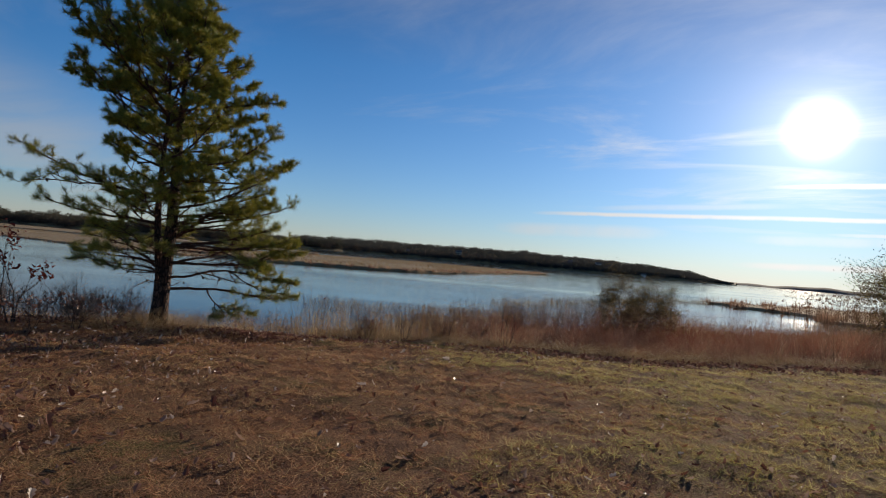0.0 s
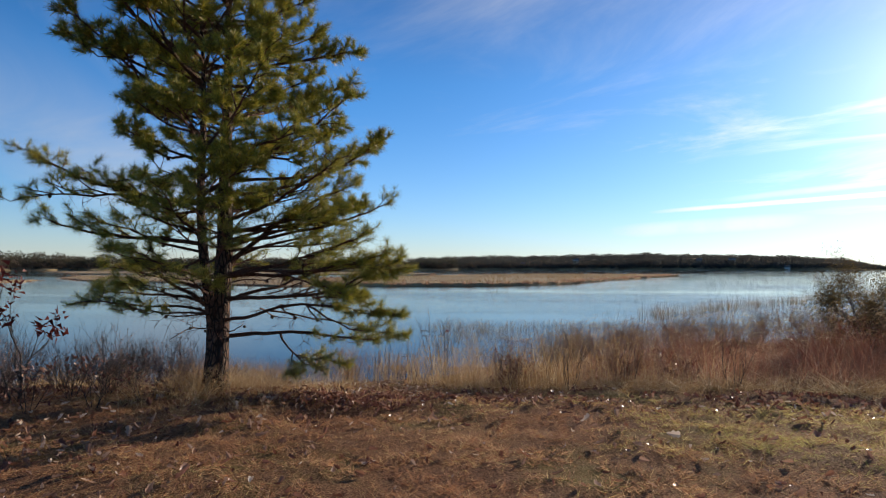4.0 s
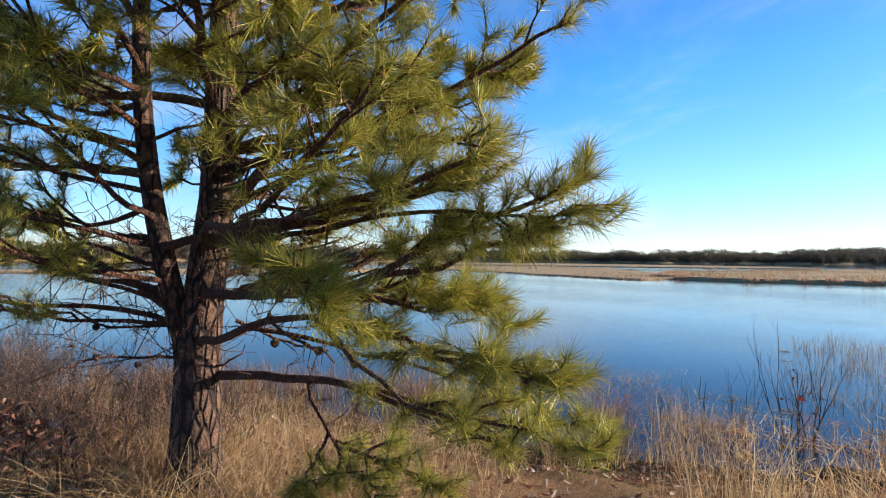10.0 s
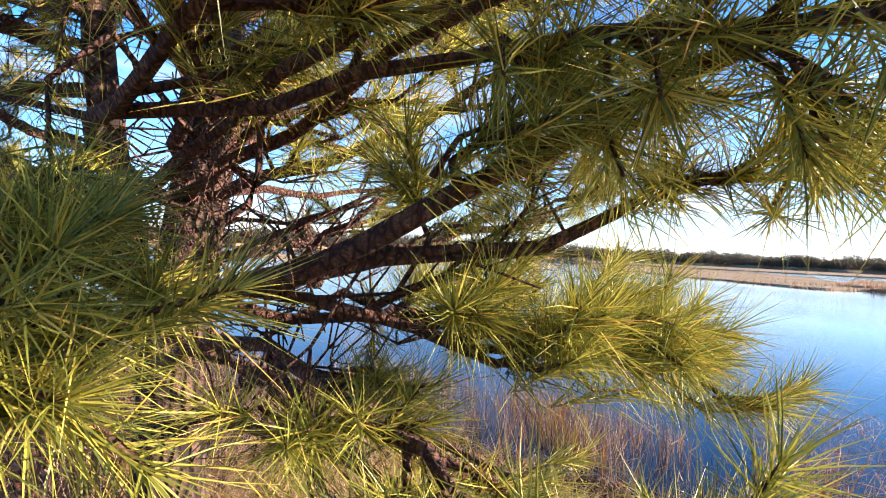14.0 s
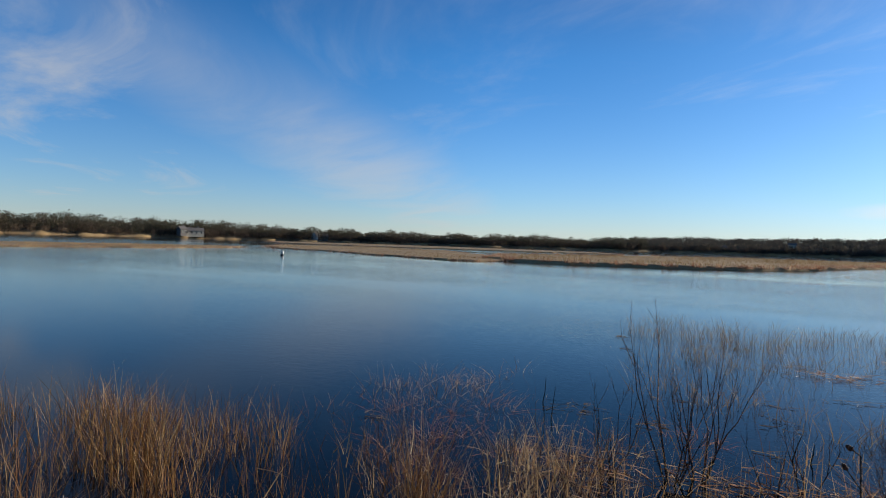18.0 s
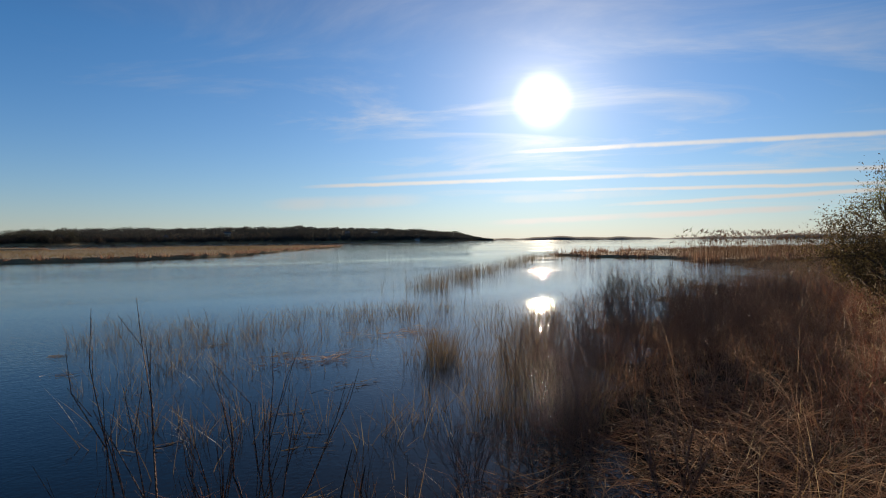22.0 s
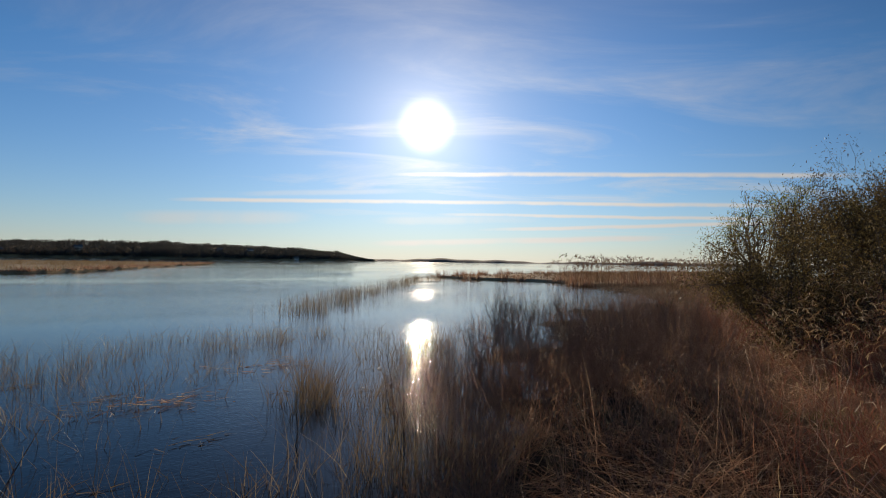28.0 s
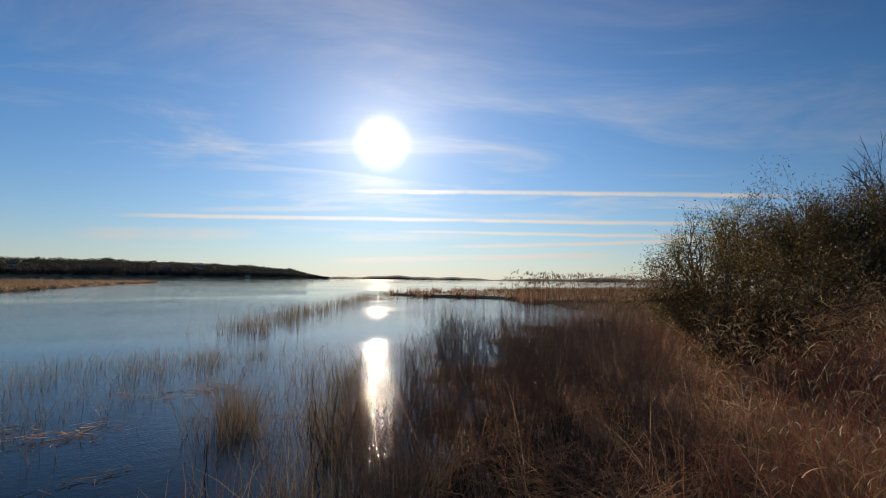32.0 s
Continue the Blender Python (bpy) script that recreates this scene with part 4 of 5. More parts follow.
    while tip_z < 5.7:
        high = tip_z > 2.1
        count = 3 if tip_z < 3.3 else 4 if tip_z < 4.2 else 6
        for j in range(count):
            a = k * 2.4 + j * 6.283 / count + rng.uniform(-0.4, 0.4)
            out = np.array([math.cos(a), math.sin(a), 0])
            top = tip_z + rng.uniform(-0.09, 0.09)
            w = 0.5 + 0.5 * (out[0] * 0.9 + out[1] * 0.44)
            ln = (np.interp(top, ext_r[:, 0], ext_r[:, 1]) * w + np.interp(top, ext_l[:, 0], ext_l[:, 1]) * (1 - w)) * rng.uniform(0.72, 1.0) - 0.12
            rise = ln * (0.10 + 0.13 * max(tip_z - 1.2, 0)) * rng.uniform(0.55, 1.25)
            zw = max(top - PINE_Z - rise, 1.25)
            use_b = (out[0] * 0.35 + out[1] * -0.94) > 0.0 and zw < 4.9
            foot = (stem_b if use_b else stem_a)(min(zw, 5.2))
            end = np.array([0, 0, top - PINE_Z]) + out * max(ln, 0.25)
            mid = (foot + end) / 2 + np.array([0, 0, -0.07 * ln]) + rng.normal(0, 0.10, 3)
            grow([foot, foot + (mid - foot) * 0.5 + np.array([0, 0, 0.03]), mid, end], 0.009 + 0.0075 * ln, bare=0.38 if high else 0.5, branch=0.34 + 0.10 * ln, dense=0.85 if high else 0.6, needles=84 if high else 62, fine=not high, clump=(3, 6) if high else (2, 5))
        # short leafy shoots close to the stems
        for j in range(2 if high else 0):
            a = k * 1.9 + j * 2.1 + rng.uniform(-0.4, 0.4)
            foot = (stem_b if j % 2 else stem_a)(min(tip_z - PINE_Z - 0.35 + 0.1 * j, 5.0))
            end = foot + np.array([math.cos(a), math.sin(a), 0.55]) * rng.uniform(0.45, 0.9)
            grow([foot, (foot + end) / 2 + rng.normal(0, 0.05, 3), end], 0.010, bare=0.35, branch=0.30, dense=1.0, needles=76, fine=False, clump=(3, 6))
        tip_z += 0.21
        k += 1
    # leafy limbs on the side of the lawn, before the stems
    for a, zf, ln, rise in ((-1.15, 1.25, 1.05, 0.25), (-1.7, 1.45, 1.1, 0.30), (-0.75, 1.6, 1.2, 0.35), (-2.2, 1.75, 1.1, 0.3), (-1.35, 2.0, 1.15, 0.4)):
        foot, way = stem_b(zf), np.array([math.cos(a), math.sin(a), 0])
        grow([foot, foot + way * ln * 0.4 + np.array([0, 0, rise * 0.25]), foot + way * ln + np.array([0, 0, rise])], 0.016, bare=0.38, branch=0.42, dense=1.15, needles=64, clump=(2, 5))
    # long full limbs on the water side
    for zw, a, ln in ((1.5, -0.15, 2.0), (1.9, 0.35, 2.05), (2.15, -0.45, 2.1), (2.5, 0.05, 2.05), (2.8, -0.3, 1.95)):
        foot, way = stem_a(zw), np.array([math.cos(a), math.sin(a), 0])
        grow([foot, foot + way * ln * 0.3 + np.array([0, 0, 0.05]), foot + way * ln * 0.65 + np.array([0, 0, 0.16 + 0.05 * zw]), foot + way * ln + np.array([0, 0, 0.25 + 0.15 * zw])], 0.024, bare=0.4, branch=0.5, dense=0.75 if zw < 2 else 1.0, needles=68 if zw < 2.2 else 75, fine=zw < 2.2)
    for top, n in ((stem_a(5.3 - PINE_Z), 7), (stem_b(5.0), 6)):
        for j in range(n):
            a = j * 1.26 + rng.uniform(-0.3, 0.3)
            end = top + np.array([math.cos(a) * 0.32, math.sin(a) * 0.32, rng.uniform(0.15, 0.35)])
            grow([top - np.array([0, 0, 0.1]), (top + end) / 2, end], 0.010, bare=0.1, branch=0.28, dense=1.8, fine=False, needles=70)
    # fillers under the crown on the water side
    grow(world((-4.78, 10.52, 1.30), (-3.85, 10.56, 1.36), (-3.34, 10.65, 1.43), (-3.0, 10.82, 1.56)), 0.020, bare=0.5, branch=0.32, dense=0.6, needles=70)
    grow(world((-4.75, 10.50, 1.85), (-4.2, 10.56, 1.95), (-3.75, 10.58, 2.05), (-3.4, 10.55, 2.12)), 0.020, bare=0.35, branch=0.42, dense=1.0, needles=75)
    # drooping shoots that hang from the lowest limb close to the ground
    sag = grow(world((-4.3, 10.85, 0.60), (-4.12, 10.86, 0.40), (-3.92, 10.88, 0.24), (-3.70, 10.92, 0.16)), 0.012, on=(low, 0.36), bare=0.42, branch=0.20, dense=1.7, needles=80, clump=(2, 4), dead=2)
    grow(world((-4.0, 10.87, 0.30), (-3.72, 11.02, 0.24), (-3.42, 11.08, 0.20)), 0.008, on=(sag, 0.55), bare=0.25, branch=0.18, dense=2.0, needles=80, clump=(2, 4), dead=0)
    grow(world((-4.1, 10.87, 0.36), (-4.05, 10.76, 0.20), (-3.95, 10.70, 0.12)), 0.007, on=(sag, 0.4), bare=0.3, branch=0.15, dense=2.2, needles=80, clump=(2, 4), dead=0)
    grow(world((-4.75, 10.60, 1.62), (-4.2, 10.70, 1.68), (-3.75, 10.75, 1.70), (-3.3, 10.80, 1.72)), 0.018, bare=0.4, branch=0.38, dense=0.8, needles=72)
    # cones
    me = mesh_from("cone", *cone_mesh())
    me.materials.append(CONE)
    for p in world((-2.70, 10.78, 0.88), (-3.97, 10.76, 0.80), (-4.90, 10.03, 0.74), (-4.85, 10.2, 0.68), (-3.50, 10.94, 1.13), (-4.45, 10.42, 0.72), (-3.9, 10.35, 1.20)):
        cones.append((p, None))
    for p, _ in cones:
        if not clear_of_path(p + c, 0.3):
            continue
        ob = new("cone", me)
        ob.parent = root
        ob.matrix_local = Matrix.Translation(p) @ Euler((rng.uniform(1.6, 3.6), 0, rng.uniform(0, 6.28))).to_matrix().to_4x4() @ Matrix.Scale(rng.uniform(0.6, 0.85), 4)
    return tagged(root, "tall pitch pine with long green needles and dark ridged bark", "tree")


pine_tree()


# ---- turf, leaves, grass and reeds ----
rng = np.random.default_rng(21)
TREAD = np.array([(-2.4, 10.4), (-2.5, 11.2), (-2.64, 11.74), (-3.1, 12.2), (-3.6, 12.6), (-3.85, 13.2), (-3.9, 13.8), (-3.5, 14.5), (-3.15, 15.0), (-2.85, 15.4), (-2.4, 15.4)])


def near_tread(x, y, a, b):
    d = np.min(np.hypot(x[:, None] - TREAD[None, :, 0], y[:, None] - TREAD[None, :, 1]), 1)
    return smooth01(d, a, b)


def stuff(name, vt, mat, label, category="grass"):
    return tagged(obj(name, mesh_from(name, *vt), mat), label, category, kind="stuff")


def lawn_cover(x, y):
    d = lawn_y(x) - y
    clump = 0.55 + 0.45 * smooth01(lumps(x * 3.3, y * 3.3, 3, 8), -0.45, 0.35)
    return smooth01(d, -0.5, 0.1) * np.clip(1.25 - np.hypot(x + 1, y - 4) * 0.055, 0.2, 1) * clump


x, y = scatter(720000, -9.5, 11, 1.4, 12.6, lawn_cover)
h = 0.055 * (1 + 0.5 * lumps(x * 3.3, y * 3.3, 3, 8)) * rng.uniform(0.5, 1.5, len(x))
w = rng.normal(0, 0.95, (len(x), 3))
w[:, 0] *= 1.5
w[:, 2] = rng.uniform(0.15, 0.9, len(x))
olive = rng.uniform(0, 1, len(x)) < 0.85 * smooth01(x + 2.2 * lumps(x, y, 2, 7) + 3.2 * smooth01(y, 7.5, 10.5), 0.0, 4.6)
for name, pick, mat, label in (("lawn_grass", ~olive, GRASS, "short matted red-brown winter lawn"), ("olive_lawn_grass", olive, OLIVE_GRASS, "short olive and straw-coloured patches of lawn")):
    m = int(pick.sum())
    stuff(name, blades(np.stack([x, y, ground_z(x, y) - 0.004], -1)[pick], unit(w)[pick], np.clip(h, 0.015, 0.2)[pick], 0.0042, rng.normal(0, 0.2, (m, 3)), 1), mat, label)
x, y = scatter(9000, -10, 11, 1.5, 12, lambda x, y: lawn_cover(x, y) * smooth01(lumps(x * 1.3, y * 1.3, 2, 7), -0.1, 0.7))
stuff("lawn_tufts", tussocks(x, y, 9, 0.05, 0.09, 0.0042, 0.7, 0.6, 2), GRASS, "uneven tufts of dry lawn grass")
x, y = scatter(16000, 0, 13, 1.8, 12.2, lambda x, y: lawn_cover(x, y) * smooth01(x, 0.5, 5) * smooth01(lumps(x * 1.1, y * 1.1, 2, 7), -0.5, 0.4))
stuff("lawn_straw", tussocks(x, y, 12, 0.08, 0.06, 0.004, 0.9, 0.6, 1), STRAW, "pale straw patches in the lawn")


def oak_leaf(lobes=3):
    """A curled, lobed dead leaf, about one unit long."""
    edge = []
    for k in range(2 * lobes + 1):
        u = k / (2 * lobes)
        edge.append((u, (0.30 if k % 2 else 0.16) * math.sin(math.pi * min(1, 0.15 + 0.85 * u) ** 0.8) + 0.02))
    v, t = [], []
    for u, wd in edge:
        lift = 0.35 * (u - 0.5) ** 2
        v += [(u - 0.5, 0, lift - 0.03), (u - 0.5, wd, lift + wd * 0.55), (u - 0.5, -wd, lift + wd * 0.5)]
    for k in range(2 * lobes):
        a, b = 3 * k, 3 * k + 3
        t += [(a, b, b + 1), (a, b + 1, a + 1), (a, b + 2, b), (a, a + 2, b + 2)]
    return np.array(v), np.array(t)


def litter(x, y, lo, hi, lift=0.012, flat=0.5):
    v0, t0 = oak_leaf()
    n = len(x)
    s = rng.uniform(lo, hi, n)
    m = np.array([(Euler((rng.normal(0, flat), rng.normal(0, flat), rng.uniform(0, 6.28))).to_matrix()) for _ in range(n)])
    v = np.einsum("nij,kj->nki", m, v0) * s[:, None, None]
    v += np.stack([x, y, ground_z(x, y) + lift + rng.uniform(0, 0.02, n)], -1)[:, None]
    return v.reshape(-1, 3), (t0[None] + (np.arange(n) * len(v0))[:, None, None]).reshape(-1, 3)


def leaf_cover(x, y):
    d = lawn_y(x) - y
    patch = smooth01(lumps(x * 1.1, y * 1.1, 2, 8), -0.2, 0.9)
    tree = 0.5 * np.exp(-((x + 3.4) ** 2 / 1.6 + (y - 9.9) ** 2 / 0.8))
    left = 0.7 * smooth01(-x, 1.5, 5) * smooth01(9.5 - y, -1, 2)
    rim = np.exp(-((d - 0.1) / 0.45) ** 2)
    return np.clip((0.10 + 0.45 * patch + 0.9 * left + 0.7 * rim) * smooth01(d, -0.8, 0.0) + 1.0 * tree, 0, 1) * np.interp(x, (-8, 2, 8), (1, 0.7, 0.35))


x, y = scatter(21000, -9, 9, 1.6, 12, leaf_cover)
stuff("fallen_leaves", litter(x, y, 0.03, 0.08, 0.018, 0.5), DEAD_LEAF, "curled brown oak leaves lying on the lawn", "leaves")
x, y = scatter(2600, -8, 0, 10.6, 15.5, lambda x, y: 0.6 * (y < shore_y(x) - 0.2))
stuff("bank_leaves", litter(x, y, 0.045, 0.09), DEAD_LEAF, "brown leaves caught in the bank grass", "leaves")
x, y = scatter(7500, -2.0, 11, 10.4, 14, lambda x, y: np.exp(-((y - lawn_y(x) - 0.45) / 0.36) ** 2) * smooth01(lumps(x * 1.5, y * 1.5, 2, 7), -0.8, 0.2))
stuff("leaf_litter", litter(x, y, 0.05, 0.11, 0.03, 0.6), DARK_LEAF, "dark leaf litter along the foot of the reeds", "leaves")

x, y = scatter(2600, -8.5, 6, 2.0, 11, lambda x, y: np.clip(0.25 + 0.6 * smooth01(-x, 1, 5), 0, 1) * smooth01(lumps(x * 1.4 + 2, y * 1.4, 2, 8), -0.3, 0.5) * smooth01(lawn_y(x) - y, -0.3, 0.3))
stuff("large_leaves", litter(x, y, 0.07, 0.12, 0.03, 0.6), DEAD_LEAF, "large curled oak leaves scattered on the lawn", "leaves")
# red-brown leaves heaped where the lawn ends by the pine
x, y = rng.normal(-3.25, 0.5, 600), rng.normal(10.35, 0.20, 600)
stuff("leaf_heap", litter(x, y, 0.04, 0.08, 0.04, 0.7), DARK_LEAF, "red-brown oak leaves heaped at the lawn's edge", "leaves")
# dead leaves, laid dark and dense to paint in the bushes' shade band as well
x, y = scatter(2200, -9.5, -4.4, 7.5, 10.6, lambda x, y: np.exp(-((y - lawn_y(x) + 0.05) / 0.35) ** 2))
stuff("leaf_heap", litter(x, y, 0.04, 0.09, 0.04, 0.9), DARK_LEAF, "dark dead leaves that add the shade under the bare bushes", "leaves")
# mounds of matted grass at the foot of the reeds
x, y = scatter(4600, -2.4, 12, 10.6, 15, lambda x, y: np.exp(-((y - lawn_y(x) - 1.25) / 0.35) ** 2) * smooth01(lumps(x * 1.6, y * 1.6, 2, 7), -0.7, 0.3))
stuff("matted_grass", tussocks(x, y, 12, 0.10, 0.38, 0.0065, 0.55, 0.9, 3), STRAW, "mounds of matted tan grass before the reeds")


# low matted grass all over the bank
def bank(x, y, a=-0.3, b=0.3):
    return smooth01(y - lawn_y(x), a, b) * (1 - smooth01(y - shore_y(x), -0.5, 0.1))


x, y = scatter(9500, -13, 9, 9.3, 24, lambda x, y: bank(x, y, 0.3, 1.2) * (0.30 + 0.70 * smooth01(lumps(x * 2.2, y * 2.2, 2, 8), -0.4, 0.3)))
low = (x > -2.4) & (y > 13.0)
for name, pick, mat, label in (("bank_grass", ~low, STRAW, "matted tan grass on the bank"), ("shore_grass", low, REED_DARK, "low brown grass near the water")):
    bx, by = x[pick], y[pick]
    stuff(name, tussocks(bx, by, 11, 0.09, (0.24 + 0.08 * lumps(bx * 2.2, by * 2.2, 2, 8)) * (0.55 + 0.45 * near_tread(bx, by, 0.2, 0.9)), 0.0045, 0.5, 0.7, 2), mat, label)

# tall dry grass along the top of the bank, left and right of the tree
def fringe(x, y):
    d = y - lawn_y(x)
    edge = 0.1 + 1.1 * smooth01(x, -1.9, -0.6)
    return smooth01(d, edge, edge + 0.6) * (1 - smooth01(y - shore_y(x), -1.2, -0.3)) * smooth01(lumps(x * 1.2, y * 1.2, 2, 7), -0.75, 0.35) * near_tread(x, y, 0.45, 1.2)


x, y = scatter(7000, -13, -0.5, 9.5, 16, lambda x, y: fringe(x, y) * np.where(x < -1.5, 0.36, 0.8) * (1 - 0.95 * smooth01(x, -2.7, -2.2) * smooth01(y, 13.2, 14.2)))
stuff("bank_weeds", tussocks(x, y, 9, 0.07, np.where(x < -1.5, 0.40, 0.52), 0.004, 0.25, 0.35, 3), STRAW, "thin dry weeds on the bank")


def russet(x, y):
    """The tall red-brown stand behind the tangled bushes."""
    return smooth01(0.65 * (x + 2.8) - (y - 15.1), 0.1, 1.1) * smooth01(y, 13.2, 14.8) * (1 - smooth01(x, 9, 14))


def reed_cover(x, y):
    gaps = 0.25 + 0.75 * smooth01(lumps(x * 1.9, y * 1.9, 2, 8), -0.5, 0.3)
    gaps = np.where(y < 14, np.maximum(gaps, 0.7), gaps) * (0.12 + 0.88 * smooth01(0.6 * (x + 2.8) - (y - 15.1), -0.5, 0.7))
    return fringe(x, y) * gaps * np.clip(1.3 - (x + y - 12) * 0.03, 0.25, 1) * smooth01(x - (-1.1 + 0.16 * (y - 11)), 0, 0.9)


def reed_height(x, y):
    return (0.66 + 0.2 * lumps(x, y, 1, 5) + 0.16 * lumps(x * 2.3, y * 2.3, 3, 8)) * (0.66 + 0.54 * smooth01(y - lawn_y(x), 0.3, 4)) + 0.34 * russet(x, y)


x, y = scatter(17000, -1.2, 22, 10.8, 34, reed_cover)
stand = russet(x, y) > 0.35
for name, pick, mat, label in (("reed_bed", ~stand, REED, "dense tan and russet reeds on the bank"), ("russet_reed_bed", stand, RUSSET, "tall red-brown reeds in a dense stand")):
    bx, by = x[pick], y[pick]
    stuff(name, tussocks(bx, by, 8, 0.09, reed_height(bx, by), 0.0048, 0.24, 0.48, 4), mat, label, "reeds")
x, y = scatter(3000, -1.2, 22, 10.8, 34, lambda x, y: reed_cover(x, y) * (1 - 0.7 * russet(x, y)))
stuff("brown_reed_bed", tussocks(x, y, 7, 0.10, 1.08 * reed_height(x, y), 0.0052, 0.24, 0.5, 4), REED_DARK, "dark brown reeds standing among the russet ones", "reeds")
x, y = scatter(4200, -2.2, 9, 11.0, 22, lambda x, y: bank(x, y, 1.4, 2.4) * smooth01(lumps(x * 2.2, y * 2.2, 2, 8), -0.3, 0.4) * near_tread(x, y, 0.3, 0.9))
stuff("bent_reeds", tussocks(x, y, 8, 0.12, 0.50, 0.0055, 0.6, 0.85, 4), REED_DARK, "bent and tangled dead reed leaves", "reeds")
x, y = scatter(6500, 8, 62, 14, 52, lambda x, y: bank(x, y) * 0.9)
stuff("far_reed_bed", tussocks(x, y, 9, 0.25, 0.74 + 0.2 * lumps(x, y, 1, 5), 0.013, 0.24, 0.5, 3), BAY_REED, "brown reed bed reaching along the bay", "reeds")

# dead leaves curling over from the tops of the red-brown stand
x, y = scatter(9000, -1.4, 8, 13.0, 19.5, lambda x, y: smooth01(russet(x, y), 0.3, 0.9) * near_tread(x, y, 0.9, 1.6) * 0.8)
n = len(x)
w = unit(np.stack([rng.normal(0.45, 0.5, n), rng.normal(0.1, 0.5, n), np.ones(n)], -1))
v = blades(np.stack([x, y, ground_z(x, y) + reed_height(x, y) * rng.uniform(0.45, 0.95, n)], -1), w, rng.uniform(0.09, 0.22, n), 0.0065, np.concatenate([w[:, :2] * rng.uniform(0.5, 1.2, (n, 1)), -rng.uniform(0.5, 1.25, (n, 1))], 1), 5, 0.8)
stuff("curled_leaves", v, STRAW, "pale dead leaves curling from the red-brown reeds", "leaves")

# thin tall weeds scattered over the bank between the pine and the reeds
def weed_cover(x, y):
    return smooth01(y - lawn_y(x), 0.7, 1.6) * (1 - smooth01(y - shore_y(x), -0.6, 0.3)) * (0.25 + 0.75 * smooth01(lumps(x * 1.7 + 3, y * 1.7, 2, 8), -0.3, 0.4)) * near_tread(x, y, 0.4, 0.8) * (1 - 0.9 * smooth01(x, -2.7, -2.2) * smooth01(y, 13.6, 14.4))


x, y = scatter(2100, -4.6, 1.6, 11.6, 17.0, weed_cover)
h = rng.uniform(0.45, 0.95, len(x))
pile = Pile()
pile.add(tussocks(x, y, 4, 0.05, h, 0.0058, 0.10, 0.18, 3))
k = np.repeat(np.arange(len(x)), 9)
base = np.stack([x[k] + rng.normal(0, 0.05, len(k)), y[k] + rng.normal(0, 0.05, len(k)), ground_z(x[k], y[k]) + h[k] * rng.uniform(0.35, 0.85, len(k))], -1)
pile.add(blades(base, unit(rng.normal(0, 0.7, (len(k), 3)) + np.array([0, 0, 0.7])), rng.uniform(0.06, 0.2, len(k)), 0.0045, rng.normal(0, 0.12, (len(k), 3)), 2))
tagged(obj("dry_weeds", pile.mesh("dry_weeds"), STRAW), "thin tall dry weeds scattered on the bank", "weeds", kind="stuff")

# tree foot: long pale grass round the trunk
a, r = rng.uniform(0, 6.28, 230), np.abs(rng.normal(0, 0.62, 230)) + 0.14
x, y = PINE[0] + np.cos(a) * r * 1.2, PINE[1] - 0.05 + np.sin(a) * r * 0.75
stuff("pine_foot_grass", tussocks(x, y, 10, 0.04, 0.46, 0.0038, 0.32, 0.7, 4), STRAW, "long pale grass round the foot of the pine")

stuff("arching_grass", tussocks(rng.uniform(-5.6, -4.4, 9), rng.uniform(10.0, 10.4, 9), 4, 0.03, 0.62, 0.005, 0.4, 1.9, 7), STRAW, "long blades arching from the foot of the pine")

# golden grass standing in the shallows
def shallows(x, y):
    d = y - shore_y(x)
    return smooth01(d, -0.8, 0.0) * (1 - smooth01(d, 0.8, 2.2)) * (0.12 + 0.88 * smooth01(lumps(x * 2.3, y * 2.3, 2, 8), -0.45, 0.3)) * (1 - 0.93 * smooth01(x + 6.34 + 0.95 * (y - 15.53), -0.5, 0.4)) * near_tread(x, y, 0.6, 1.3)


x, y = scatter(6800, -16, -2.6, 11.5, 19.5, shallows)
cx = rng.normal(-5.0, 0.10, 26), rng.normal(15.35, 0.12, 26)
stuff("tall_clump", tussocks(*cx, 9, 0.06, 0.82, 0.0055, 0.16, 0.35, 4, WATER_Z - 0.02), GOLD, "tall golden clump of dead grass at the water's edge")
stuff("shallows_grass", tussocks(x, y, 12, 0.07, 0.56 + 0.16 * lumps(x * 2, y * 2, 2, 7), 0.0055, 0.14, 0.30, 3), GOLD, "golden grass standing in the shallow water")
x, y = scatter(300, -7.5, -3.2, 15.6, 18.6, lambda x, y: smooth01(lumps(x * 2, y * 2, 2, 7), 0.0, 0.6) * (y > shore_y(x)))
stuff("broken_reeds", tussocks(x, y, 9, 0.08, 0.30, 0.005, 0.5, 0.7, 3, WATER_Z - 0.03), REED, "broken russet reeds in dark shallow water", "reeds")

# thin reeds standing in open water
RIM = np.array([(-5.4, 24.2), (-1.8, 27.6), (3.2, 32.0), (8.4, 39.4), (15, 47), (23, 57.5), (30, 63)])


def water_reeds(n, pts, wide):
    k = rng.integers(0, len(pts) - 1, n)
    f = rng.uniform(0, 1, n)
    p = pts[k] + (pts[k + 1] - pts[k]) * f[:, None] + rng.normal(0, 1, (n, 2)) * wide
    return p[:, 0], p[:, 1]


